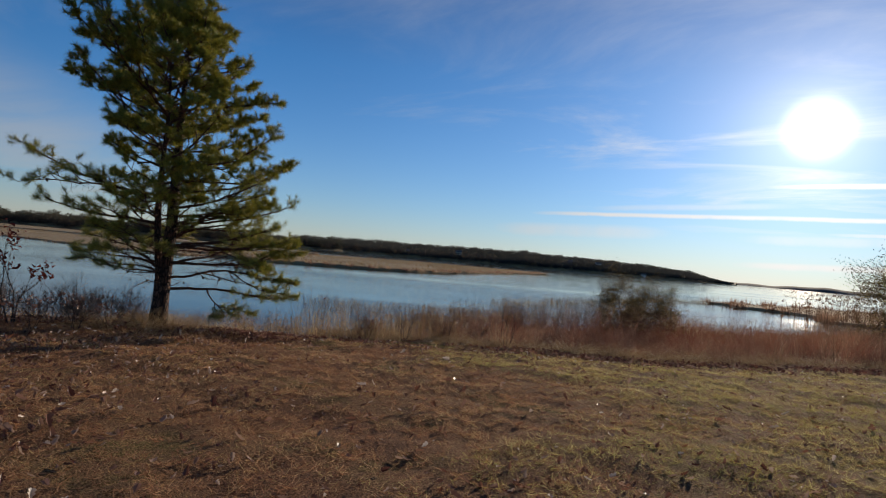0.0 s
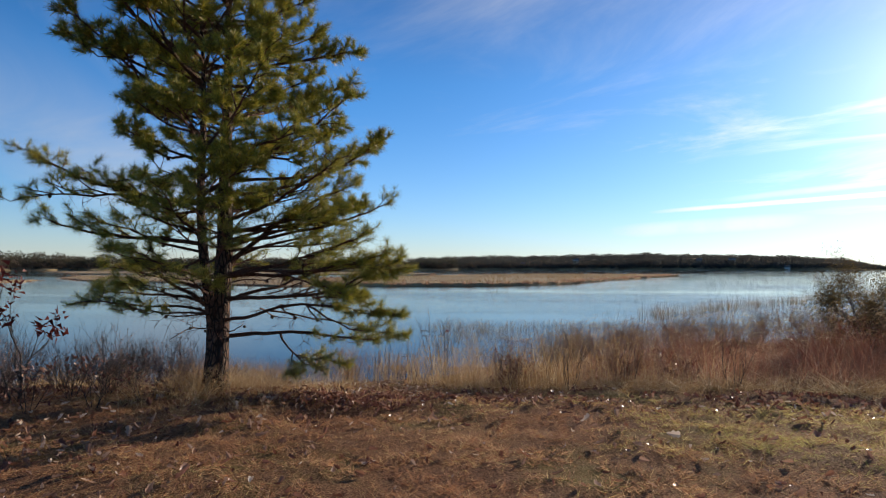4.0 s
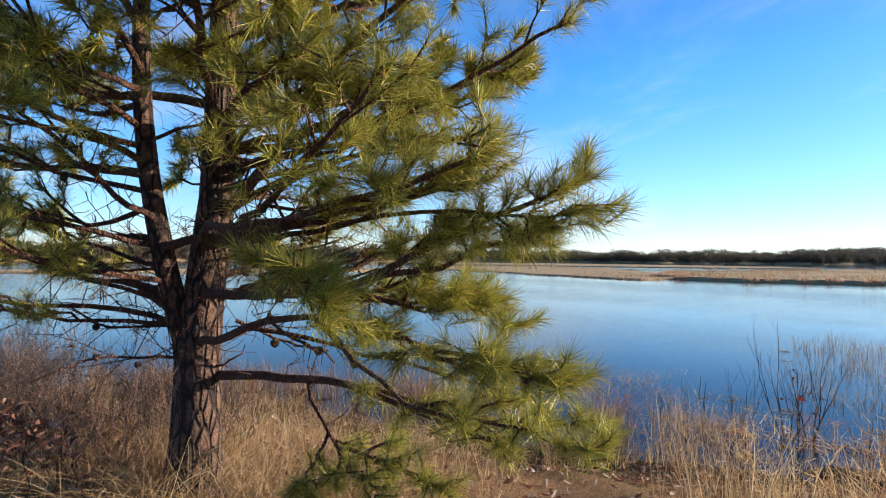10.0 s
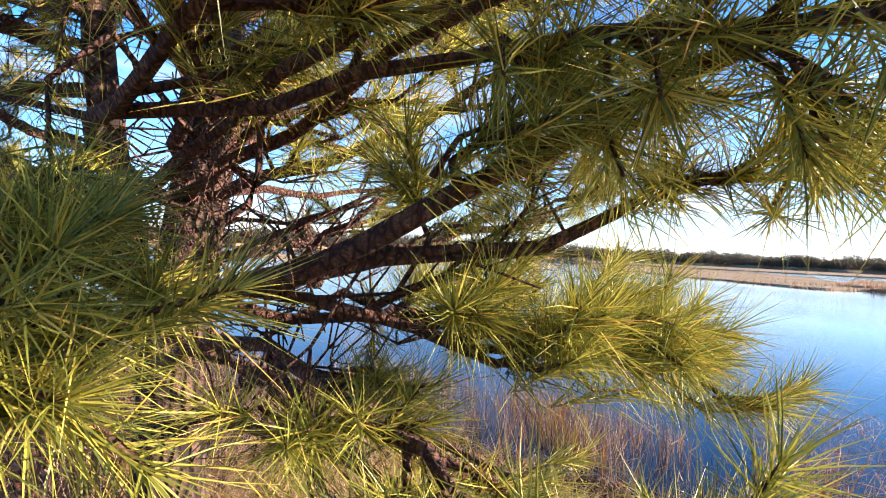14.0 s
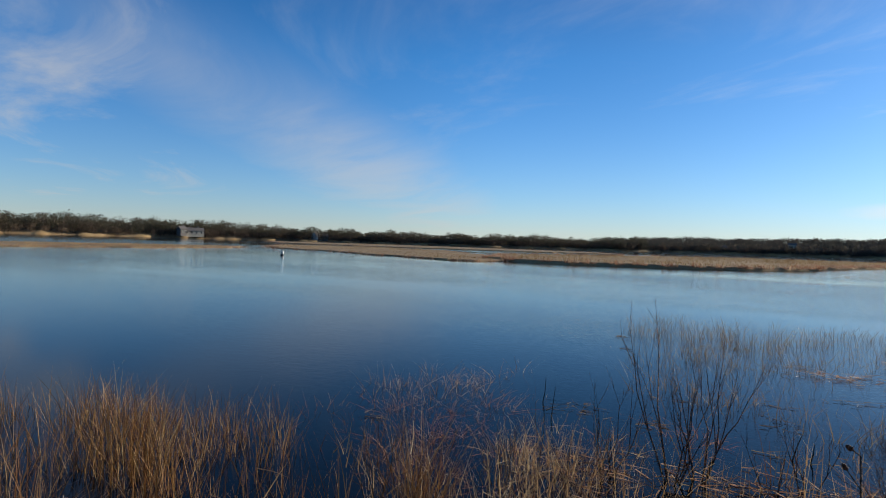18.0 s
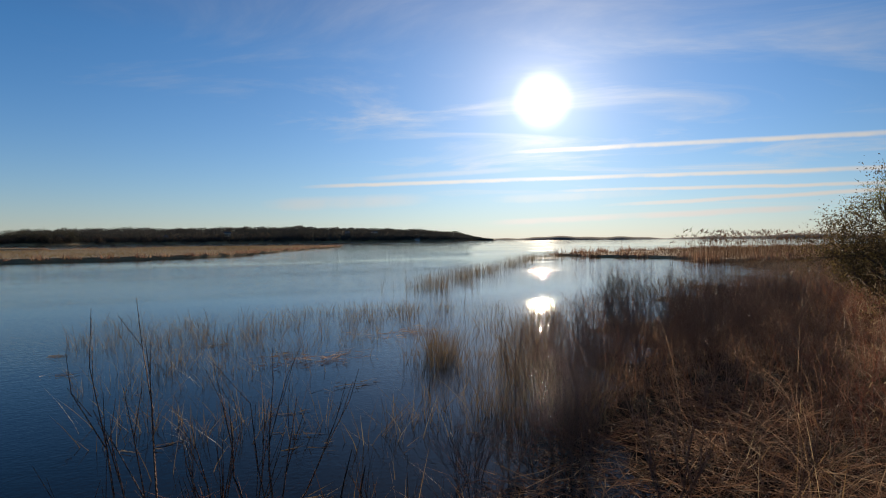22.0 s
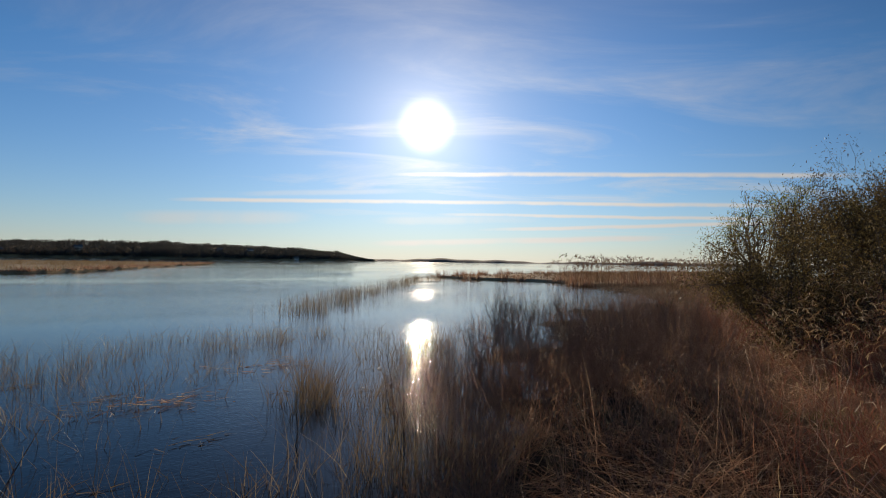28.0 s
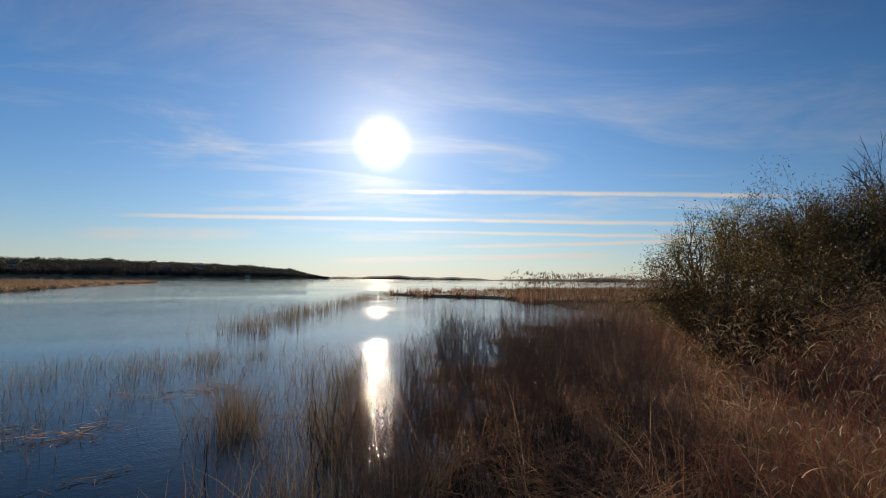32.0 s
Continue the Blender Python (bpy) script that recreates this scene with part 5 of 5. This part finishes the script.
x, y = water_reeds(420, RIM[2:], 0.6)
stuff("rim_reeds", tussocks(x, y, 7, 0.22, 0.75, 0.010, 0.08, 0.12, 2, WATER_Z - 0.05), POND_REED, "line of thin reeds standing in open water", "reeds")
x, y = scatter(2300, -5.6, 3.5, 18.8, 28.4, lambda x, y: (y > shore_y(x) - 0.2) * smooth01(x * 0.8 + 5.2 - (24.5 - y) * 0.30, 0, 1.2) * (0.10 + 0.90 * smooth01(lumps(x * 1.3, y * 1.3, 2, 7), -0.1, 0.5)) * 0.55)
stuff("water_reeds", tussocks(x, y, 8, 0.10, 0.50, 0.006, 0.22, 0.45, 3, WATER_Z - 0.05), POND_REED, "sparse thin reeds standing in the water", "reeds")
x, y = scatter(1050, -2.4, 8, 16.6, 31, lambda x, y: smooth01(y - shore_y(x), -1.6, -0.6) * (1 - smooth01(y - shore_y(x), -0.1, 1.0)) * smooth01(x - (-0.8), -0.8, 0.8) * smooth01(lumps(x * 1.8, y * 1.8, 2, 8), -0.5, 0.3))
stuff("margin_reeds", tussocks(x, y, 9, 0.10, 0.74 + 0.2 * lumps(x, y, 1, 5), 0.0055, 0.24, 0.5, 4), REED_DARK, "tall brown reeds at the water margin", "reeds")
# drifted reed stems
x, y = scatter(150, -6.5, 1.5, 16.4, 25, lambda x, y: (y > shore_y(x) + 0.1) * smooth01(lumps(x * 1.2 + 5, y * 2.0, 2, 7), 0.30, 0.6))
k = np.repeat(np.arange(len(x)), 9)
w = unit(np.stack([rng.normal(1, 0.6, len(k)), rng.normal(0.2, 0.6, len(k)), rng.normal(0, 0.03, len(k))], -1))
stuff("drift_reeds", blades(np.stack([x[k] + rng.normal(0, 0.15, len(k)), y[k] + rng.normal(0, 0.08, len(k)), np.full(len(k), WATER_Z + 0.006) + rng.uniform(0, 0.02, len(k))], -1), w, rng.uniform(0.08, 0.26, len(k)), 0.008, np.zeros((len(k), 3)), 2), POND_REED, "broken reed stems drifting on the water", "reeds")

# plumed reeds along the bay marsh
x = rng.uniform(27, 75, 900)
y = 43.5 + (x - 28) * 0.28 + rng.normal(0, 1.2, 900)
n = len(x)
h = rng.uniform(1.3, 2.3, n)
top = np.stack([x, y, np.full(n, WATER_Z) + h], -1)
pile = Pile()
pile.add(blades(np.stack([x, y, np.full(n, WATER_Z - 0.05)], -1), up_ways(n, 0.04), h + 0.05, 0.03, np.zeros((n, 3)), 2, 0.5))
k = np.repeat(np.arange(n), 5)
pile.add(blades(top[k] + rng.normal(0, 0.04, (len(k), 3)), unit(rng.normal(0, 0.6, (len(k), 3)) + np.array([0.5, 0, 0.7])), rng.uniform(0.12, 0.3, len(k)), 0.05, np.zeros((len(k), 3)), 2))
tagged(obj("plume_reeds", pile.mesh("plume_reeds"), BAY_REED), "tall plumed reeds on the bay marsh", "reeds", kind="stuff")


# ---- shrubs and trees ----
rng = np.random.default_rng(33)


def branching(pile, p, way, length, r, depth, ends, lean=0.45, up=0.15, sides=5, kids=3):
    """A bare branching stem; collects the ends of its twigs."""
    q = p + way * length
    mid = (p + q) / 2 + rng.normal(0, 0.05 * length, 3)
    pile.add(tube([p, mid, q], [r, r * 0.82, r * 0.62], sides if r > 0.012 else 3) if depth > 1 else tube([p, q], [r, r * 0.6], 3))
    if depth == 0:
        ends.append((q, unit(q - mid)))
        return
    for j in range(kids):
        f = rng.uniform(0.45, 1.0) if j else 1.0
        s = mid + (q - mid) * (f - 0.5) * 2 if f > 0.5 else mid
        w = unit(way + rng.normal(0, lean, 3) + np.array([0, 0, up]))
        branching(pile, s, w, length * rng.uniform(0.55, 0.82), r * 0.58, depth - 1, ends, lean, up, max(3, sides - 1), kids)


def leaf_cloud(ends, per, size, reach, wide=0.45):
    p = np.array([e[0] for e in ends])
    k = np.repeat(np.arange(len(p)), per)
    w = unit(rng.normal(0, 1, (len(k), 3)) + np.array([0, 0, 0.4]))
    ln = rng.uniform(0.6, 1.2, len(k)) * size
    return blades(p[k] + rng.normal(0, reach, (len(k), 3)), w, ln, ln * wide, rng.normal(0, 0.15, (len(k), 3)), 2 if size < 0.06 else 1, 0.3)


def shrub(name, at, label, stems, length, r, depth, lean, leaf=None, per=0, size=0.03, reach=0.08, wood=None, splay=0.6, kids=3, up=0.15, sink=0.05, cat="shrub", group="", wide=0.45, z=None):
    root = new(name)
    root.location = (*at, (float(ground_z(*at)) if z is None else z) - sink)
    ends = []
    for k in range(stems):
        a = k / stems * 6.28 + rng.uniform(-0.4, 0.4)
        pile = Pile()
        w = unit(np.array([math.cos(a) * splay * rng.uniform(0.3, 1.2), math.sin(a) * splay * rng.uniform(0.3, 1.2), 1.0]))
        branching(pile, np.array([math.cos(a) * 0.04, math.sin(a) * 0.04, 0.0]), w, length * rng.uniform(0.6, 1.15), r * rng.uniform(0.7, 1.1), depth, ends, lean, up, 6, kids)
        obj("stem", pile.mesh("stem", True), wood or GREY_TWIG, root)
    if leaf is not None:
        obj("leaves", mesh_from("leaves", *leaf_cloud(ends, per, size, reach, wide)), leaf, root)
    return tagged(root, label, cat, group)


# the big shrub on the bank, and its neighbours towards the bay
shrub("bayberry_shrub", (6.8, 19.4), "broad olive-leaved shrub with spreading bare limbs in the reeds", 16, 0.90, 0.026, 4, 0.42, OLIVE, 40, 0.034, 0.10, splay=1.05, up=0.06)
for at, ln in (((17.8, 19.6), 0.95), ((18.8, 20.8), 1.0), ((19.9, 22.4), 1.15), ((21.6, 22.0), 1.2), ((21.2, 23.8), 1.1), ((23.6, 25.6), 1.25), ((24.5, 23.0), 1.35), ((20.5, 20.0), 1.1)):
    shrub("thicket_shrub", at, "tall dense olive-brown shrub in the thicket", 9, ln * 1.5, 0.04, 4, 0.42, OLIVE, 14, 0.09, 0.2, splay=0.75, up=0.12, group="shrubs of the thicket")
# wood behind the thicket
for (px, py), tall, kind in (((30.8, 25.4), 1.25, 0), ((33.5, 22.8), 1.15, 0), ((27.5, 30.0), 0.82, 0), ((25.5, 29.2), 0.72, 0), ((38, 24), 1.2, 0), ((26.5, 27.5), 0.84, 0), ((29, 20.5), 1.0, 0)):
    shrub("bare_tree", (px, py), "leafless grey tree standing behind the thicket", 2, 2.5 * tall, 0.14 * tall, 5, 0.36, None, splay=0.18, kids=2 if tall < 0.85 else 3, up=0.12, cat="tree", group="trees behind the thicket")
for (px, py), tall in (((28.5, 26.0), 1.32), ((24.0, 28.3), 0.9), ((35, 27), 1.2), ((30, 22), 1.05)):
    shrub("dark_pine", (px, py), "dark rounded pine behind the thicket", 3, 2.0 * tall, 0.12 * tall, 3, 0.42, NEEDLE, 60, 0.20, 0.3, BARK, 0.3, 3, 0.12, cat="tree", group="pines behind the thicket", wide=0.12)
# oak sapling and the bare thicket left of the pine
shrub("oak_sapling", (-6.8, 9.6), "oak sapling with dark red leaves", 3, 0.62, 0.017, 3, 0.40, RED_LEAF, 7, 0.09, 0.05, splay=0.30, kids=2, up=0.35, wide=0.55, cat="sapling")
for k in range(62):
    bx = rng.uniform(-11.5, -5.3)
    at = (bx, float(lawn_y(bx)) + rng.uniform(-0.8, 0.9))
    shrub("bare_bush", at, "low leafless brown bush beside the pine", 7, rng.uniform(0.25, 0.42), 0.0065, 3, 0.42, None, wood=(BROWN_TWIG, GREY_TWIG)[k % 2], splay=0.6, kids=3, up=0.12, group="bushes left of the pine", sink=0.02)
for at in ((-6.1, 9.1), (-5.7, 9.5), (-7.6, 9.0), (-5.4, 9.9), (-6.6, 8.8)):
    shrub("bare_bush", at, "low leafless brown bush with a few dead leaves", 5, 0.26, 0.006, 3, 0.45, DARK_LEAF, 1, 0.05, 0.02, splay=0.6, kids=3, up=0.12, group="bushes left of the pine", sink=0.02)
# bushes in the fringe right of the pine
for at in ((-1.4, 12.6), (-0.6, 12.2), (0.3, 12.9), (1.6, 12.6), (-0.9, 13.6), (-1.9, 14.6)):
    shrub("bare_bush", at, "thin leafless bush among the bank reeds", 6, 0.36, 0.006, 3, 0.34, None, splay=0.35, kids=2, up=0.35, group="bushes in the reeds", sink=0.02)
# twiggy brown bushes between the reeds and the water
protos = []
for k in range(4):
    protos.append(shrub("twiggy_bush", (2.0 + k * 0.9, 19.6 + k * 0.75), "fine-twigged leafless brown bush by the water", 7, 0.38, 0.0058, 3, 0.34, None, splay=0.5, kids=3, up=0.32, group="twiggy bushes by the water", sink=0.03, wood=BROWN_TWIG))
x, y = scatter(900, -1.4, 9, 16.2, 29, lambda x, y: (y < shore_y(x) + 0.1) * (y - 15.1 > 0.62 * (x + 2.8) - 0.3) * 0.75 * np.clip(1.5 - (y - 16) * 0.09, 0.3, 1))
for k, (bx, by) in enumerate(list(zip(x, y))[:100]):
    copy_thing(protos[k % 4], Matrix.Translation((bx, by, float(ground_z(bx, by)) - 0.03)) @ Matrix.Rotation(rng.uniform(0, 6.28), 4, "Z") @ Matrix.Scale(rng.uniform(0.7, 1.25), 4))
for k in range(18):
    bx = -2.1 + k * 0.19 + rng.uniform(-0.1, 0.1)
    by = float(shore_y(bx)) + rng.uniform(-0.35, 0.55)
    copy_thing(protos[k % 4], Matrix.Translation((bx, by, max(float(ground_z(bx, by)), WATER_Z - 0.12) - 0.03)) @ Matrix.Rotation(rng.uniform(0, 6.28), 4, "Z") @ Matrix.Scale(rng.uniform(0.6, 1.05), 4))
# long arching pale leaves among the russet reeds
x, y = scatter(170, -1.6, 6, 13.0, 19.5, lambda x, y: smooth01(0.65 * (x + 2.8) - (y - 15.1), 0, 0.8) * near_tread(x, y, 0.9, 1.6) * 0.6)
stuff("arching_leaves", tussocks(x, y, 3, 0.10, 0.80, 0.007, 0.35, 1.9, 6), REED, "pale arching dead leaves over the russet reeds", "leaves")
# clumps of dark stems in the shallows before the bushes
for cx, cy, n in ((-0.5, 21.6, 34), (-0.2, 22.3, 26), (2.1, 23.4, 26), (0.1, 20.3, 30), (-0.9, 19.2, 26), (-0.5, 18.8, 30), (0.9, 21.3, 34), (3.4, 24.6, 26), (0.5, 21.0, 24), (1.6, 22.4, 26)):
    px, py = rng.normal(cx, 0.22, n), rng.normal(cy, 0.3, n)
    stuff("stem_clump", tussocks(px, py, 9, 0.07, 0.72, 0.0055, 0.16, 0.3, 3, WATER_Z - 0.05), POND_REED, "clump of dark dead stems in the shallows", "reeds")
# matted straw lying at the foot of the bushes
x, y = scatter(1500, -2.4, 3.0, 14.6, 18.6, lambda x, y: smooth01(y - shore_y(x), -3.2, -2.0) * (y < shore_y(x) + 0.2) * near_tread(x, y, 0.15, 0.6))
k = np.repeat(np.arange(len(x)), 7)
w = unit(np.stack([rng.normal(0, 1, len(k)), rng.normal(0, 1, len(k)), rng.uniform(0.0, 0.35, len(k))], -1))
bx, by = x[k] + rng.normal(0, 0.1, len(k)), y[k] + rng.normal(0, 0.1, len(k))
stuff("straw_mat", blades(np.stack([bx, by, np.maximum(ground_z(bx, by), WATER_Z) + 0.03], -1), w, rng.uniform(0.15, 0.45, len(k)), 0.006, rng.normal(0, 0.15, (len(k), 3)), 2, 0.5), REED_DARK, "flattened straw matted on the wet bank", "grass")
# red-brown stems in the shallows
x, y = rng.normal(-6.7, 0.45, 34), rng.normal(18.4, 0.6, 34)
stuff("russet_stems", tussocks(x, y, 10, 0.09, 0.36, 0.005, 0.3, 0.5, 3, WATER_Z - 0.04), REED_DARK, "red-brown broken stems in dark water", "reeds")


def mat_of_stems(name, cx, cy, rx, ry, n, label):
    """A drifted mat of broken stems on the water."""
    px, py = rng.normal(cx, rx, n), rng.normal(cy, ry, n)
    w = unit(np.stack([rng.normal(1, 0.7, n), rng.normal(0, 0.7, n), rng.normal(0, 0.10, n)], -1))
    stuff(name, blades(np.stack([px, py, WATER_Z + 0.004 + rng.uniform(0, 0.05, n)], -1), w, rng.uniform(0.08, 0.3, n), 0.008, rng.normal(0, 0.08, (n, 3)), 2, 0.4), REED_DARK, label, "debris")


mat_of_stems("drift_mat", -4.35, 16.75, 0.30, 0.22, 130, "mat of broken brown stems by the bank")
mat_of_stems("drift_mat", -3.0, 17.15, 0.38, 0.20, 120, "mat of broken brown stems under the bare stems")
mat_of_stems("drift_mat", -1.9, 22.6, 0.35, 0.25, 70, "floating patch of broken reed stems")
mat_of_stems("drift_mat", -0.2, 24.2, 0.4, 0.3, 80, "floating patch of broken reed stems")
# tan grass round the bare stems
x, y = rng.normal(-4.0, 0.42, 30), rng.normal(16.5, 0.22, 30)
stuff("edge_grass", tussocks(x, y, 10, 0.07, 0.62, 0.0045, 0.22, 0.35, 3, WATER_Z - 0.03), STRAW, "thin tan grass round the bare stems")
for k in range(8):
    bx = rng.uniform(-1.7, 3.2)
    at = (bx, float(lawn_y(bx)) + rng.uniform(1.3, 2.4))
    shrub("bare_bush", at, "thin leafless bush with a few dead leaves on the bank", 6, rng.uniform(0.20, 0.32), 0.006, 3, 0.36, DARK_LEAF if k % 2 else None, 1, 0.045, 0.02, splay=0.5, kids=3, up=0.25, group="bushes in the reeds", sink=0.02, wood=BROWN_TWIG)
x, y = scatter(450, -3.6, 0.6, 9.9, 11.4, lambda x, y: np.exp(-(((x + 1.9) / 1.0) ** 2 + ((y - 10.75) / 0.30) ** 2)))
stuff("bank_top_litter", litter(x, y, 0.05, 0.10, 0.02, 0.6), DARK_LEAF, "dark leaves lying on the top of the bank", "leaves")
# stems at the water's edge
for at, ln, n in (((-3.55, 16.95), 0.56, 5), ((-3.36, 17.1), 0.54, 5), ((-4.0, 16.75), 0.36, 6), ((-2.85, 17.2), 0.24, 2), ((-4.6, 15.9), 0.30, 5), ((-4.2, 15.6), 0.34, 5), ((-2.6, 17.4), 0.30, 3), ((-5.4, 15.4), 0.28, 5), ((0.0, 20.4), 0.45, 4), ((-0.4, 19.6), 0.4, 4)):
    shrub("waterside_bush", at, "bare upright stems standing at the water's edge", n, ln, 0.006 + 0.009 * ln, 3, 0.22, None, wood=BROWN_TWIG, splay=0.35, kids=2, up=0.35, group="bare stems at the water's edge", z=max(float(ground_z(*at)), WATER_Z - 0.15), sink=0.03)
for at in ((-2.74, 18.1), (-2.6, 18.15), (-4.97, 17.96), (-5.3, 18.6), (-1.2, 20.4)):
    shrub("dead_stem", at, "short dead stem standing in the water", 1, 0.25, 0.010, 1, 0.2, None, splay=0.25, kids=1, up=0.1, z=WATER_Z - 0.1, sink=0.02, cat="stem")
shrub("oak_seedling", (-2.6, 13.4), "thin stem with one dark red leaf", 1, 0.42, 0.006, 2, 0.12, RED_LEAF, 3, 0.07, 0.025, splay=0.05, kids=1, up=0.5, wide=0.6, cat="sapling")


# weeds with dark seed heads
def seed_weed(at, tall, heads):
    root = new("seed_weed")
    root.location = (*at, float(ground_z(*at)) - 0.02)
    stem = crooked([(0, 0, 0), (0.02, 0.01, tall * 0.5), (0.03, -0.02, tall)], 10, 0.004)
    obj("stem", mesh_from("stem", *tube(stem, np.linspace(0.0042, 0.0022, 10), 5), True), GREY_TWIG, root)
    for k in range(heads):
        p, t = along(stem, 1.0 - 0.09 * k)
        w = unit(rng.normal(0, 0.8, 3) + np.array([0, 0, 0.8]))
        pile = Pile()
        tip = p + w * (0.02 if k == 0 else rng.uniform(0.04, 0.10))
        pile.add(tube([p, tip], [0.0018, 0.0016], 4))
        pile.add(tube([tip, tip + w * 0.006, tip + w * 0.015, tip + w * 0.021], [0.002, 0.008, 0.007, 0.003], 7))
        obj("seed_head", pile.mesh("seed_head", True), CONE, root)
    return tagged(root, "thin dry weed with dark seed heads", "weed", "seed-headed weeds")


for at, tall, heads in (((-2.72, 13.95), 1.05, 5), ((-1.75, 14.2), 0.8, 4), ((-1.2, 13.4), 0.75, 4), ((-6.5, 10.9), 0.85, 6), ((-6.2, 11.3), 0.7, 5)):
    seed_weed(at, tall, heads)


# ---- houses and the buoy ----
def box(bm, x0, x1, y0, y1, z0, z1):
    vs = [bm.verts.new(p) for p in ((x0, y0, z0), (x1, y0, z0), (x1, y1, z0), (x0, y1, z0), (x0, y0, z1), (x1, y0, z1), (x1, y1, z1), (x0, y1, z1))]
    for f in ((0, 3, 2, 1), (4, 5, 6, 7), (0, 1, 5, 4), (1, 2, 6, 5), (2, 3, 7, 6), (3, 0, 4, 7)):
        bm.faces.new([vs[i] for i in f])


def house(a, r, length, deep, eaves, ridge, wall, lift, turn, label):
    """A gabled house: walls, roof, windows, door, chimney."""
    root = new("house")
    x, y = polar(a, r)
    root.matrix_world = pose(x, y, WATER_Z + lift, 0, 0, a + turn)
    h = length / 2
    bm = bmesh.new()
    prof = [(-deep / 2, -1.4), (deep / 2, -1.4), (deep / 2, eaves), (0, ridge), (-deep / 2, eaves)]
    ends = [[bm.verts.new((sx, py, pz)) for py, pz in prof] for sx in (-h, h)]
    bm.faces.new(ends[0])
    bm.faces.new(ends[1][::-1])
    for i in range(5):
        bm.faces.new((ends[0][i], ends[1][i], ends[1][(i + 1) % 5], ends[0][(i + 1) % 5]))
    bmesh.ops.recalc_face_normals(bm, faces=bm.faces)
    part("wall", bm, wall, root)
    for s in (-1, 1):
        bm = bmesh.new()
        low, high = Vector((0, s * (deep / 2 + 0.4), eaves - 0.25)), Vector((0, 0, ridge + 0.12))
        q = [bm.verts.new((sx, p.y, p.z + dz)) for dz in (0, 0.18) for sx, p in ((-h - 0.4, low), (h + 0.4, low), (h + 0.4, high), (-h - 0.4, high))]
        for f in ((0, 1, 2, 3), (7, 6, 5, 4), (0, 4, 5, 1), (1, 5, 6, 2), (2, 6, 7, 3), (3, 7, 4, 0)):
            bm.faces.new([q[i] for i in f])
        part("roof", bm, GREY_SHINGLE, root)
    bm = bmesh.new()
    box(bm, h * 0.4, h * 0.4 + 0.9, -0.4, 0.5, ridge - 1.0, ridge + 1.1)
    part("chimney", bm, GREY_SHINGLE, root)
    storeys = 2 if eaves > 4 else 1
    n = max(3, int(length / 2.6))
    for s in range(storeys):
        for k in range(n):
            cx, cz = -h + (k + 0.5) * length / n, 1.5 + s * 2.7
            bm = bmesh.new()
            box(bm, cx - 0.55, cx + 0.55, -deep / 2 - 0.08, -deep / 2 + 0.05, cz - 0.75, cz + 0.75)
            win = part("window", bm, WHITE_PAINT, root)
            bm = bmesh.new()
            box(bm, cx - 0.45, cx + 0.45, -deep / 2 - 0.10, -deep / 2, cz - 0.65, cz + 0.65)
            part("pane", bm, DARK_PANE, win)
    return tagged(root, label, "house")


house(53.9, 414, 12, 6, 2.8, 4.6, CREAM_WALL, 2.4, 12, "long cream house on the far shore")
house(54.9, 409, 4, 5, 3.2, 4.8, GREY_SHINGLE, 2.8, 30, "grey shingled wing beside the cream house")
house(42.6, 442, 6, 6, 3.2, 5.2, WHITE_PAINT, 2.0, 50, "small white gabled house among far trees")
house(42.0, 446, 7, 6, 3.0, 4.8, GREY_SHINGLE, 1.6, 10, "low grey house among far trees")
house(-16.0, 905, 8, 6, 3.4, 5.2, WHITE_PAINT, 11.5, 12, "white house on the wooded headland")
house(-13.3, 880, 7, 6, 3.4, 5.0, GREY_SHINGLE, 11.0, -8, "grey house high in the headland woods")
house(-20.3, 907, 7, 5, 2.6, 4.2, WHITE_PAINT, 1.6, 4, "white boathouse at the foot of the headland")
house(-2.0, 760, 8, 6, 3.4, 5.2, CREAM_WALL, 9.0, 0, "pale house in the hillside woods")
house(3.4, 690, 7, 6, 3.0, 4.8, GREY_SHINGLE, 4.0, 14, "low grey house near the far waterline")


def buoy():
    root = new("buoy")
    root.location = (-49.8, 57.8, WATER_Z)
    root.scale = (0.8, 0.8, 0.8)
    for name, prof, mat in (("hull", ((0.0, -0.3), (0.20, -0.3), (0.24, -0.1), (0.24, 0.14), (0.22, 0.18)), BLACK_RUBBER), ("body", ((0.22, 0.17), (0.21, 0.5), (0.17, 0.60), (0.06, 0.64), (0.0, 0.64)), WHITE_PAINT)):
        v, t, n = [], [], 16
        for r, z in prof:
            v += [(math.cos(k / n * 6.2832) * r, math.sin(k / n * 6.2832) * r, z) for k in range(n)]
        for i in range(len(prof) - 1):
            for k in range(n):
                a, b = i * n + k, i * n + (k + 1) % n
                t += [(a, b, b + n), (a, b + n, a + n)]
        obj(name, mesh_from(name, v, t, True), mat, root)
    tagged(root, "small white mooring buoy with a dark base afloat", "buoy")


buoy()
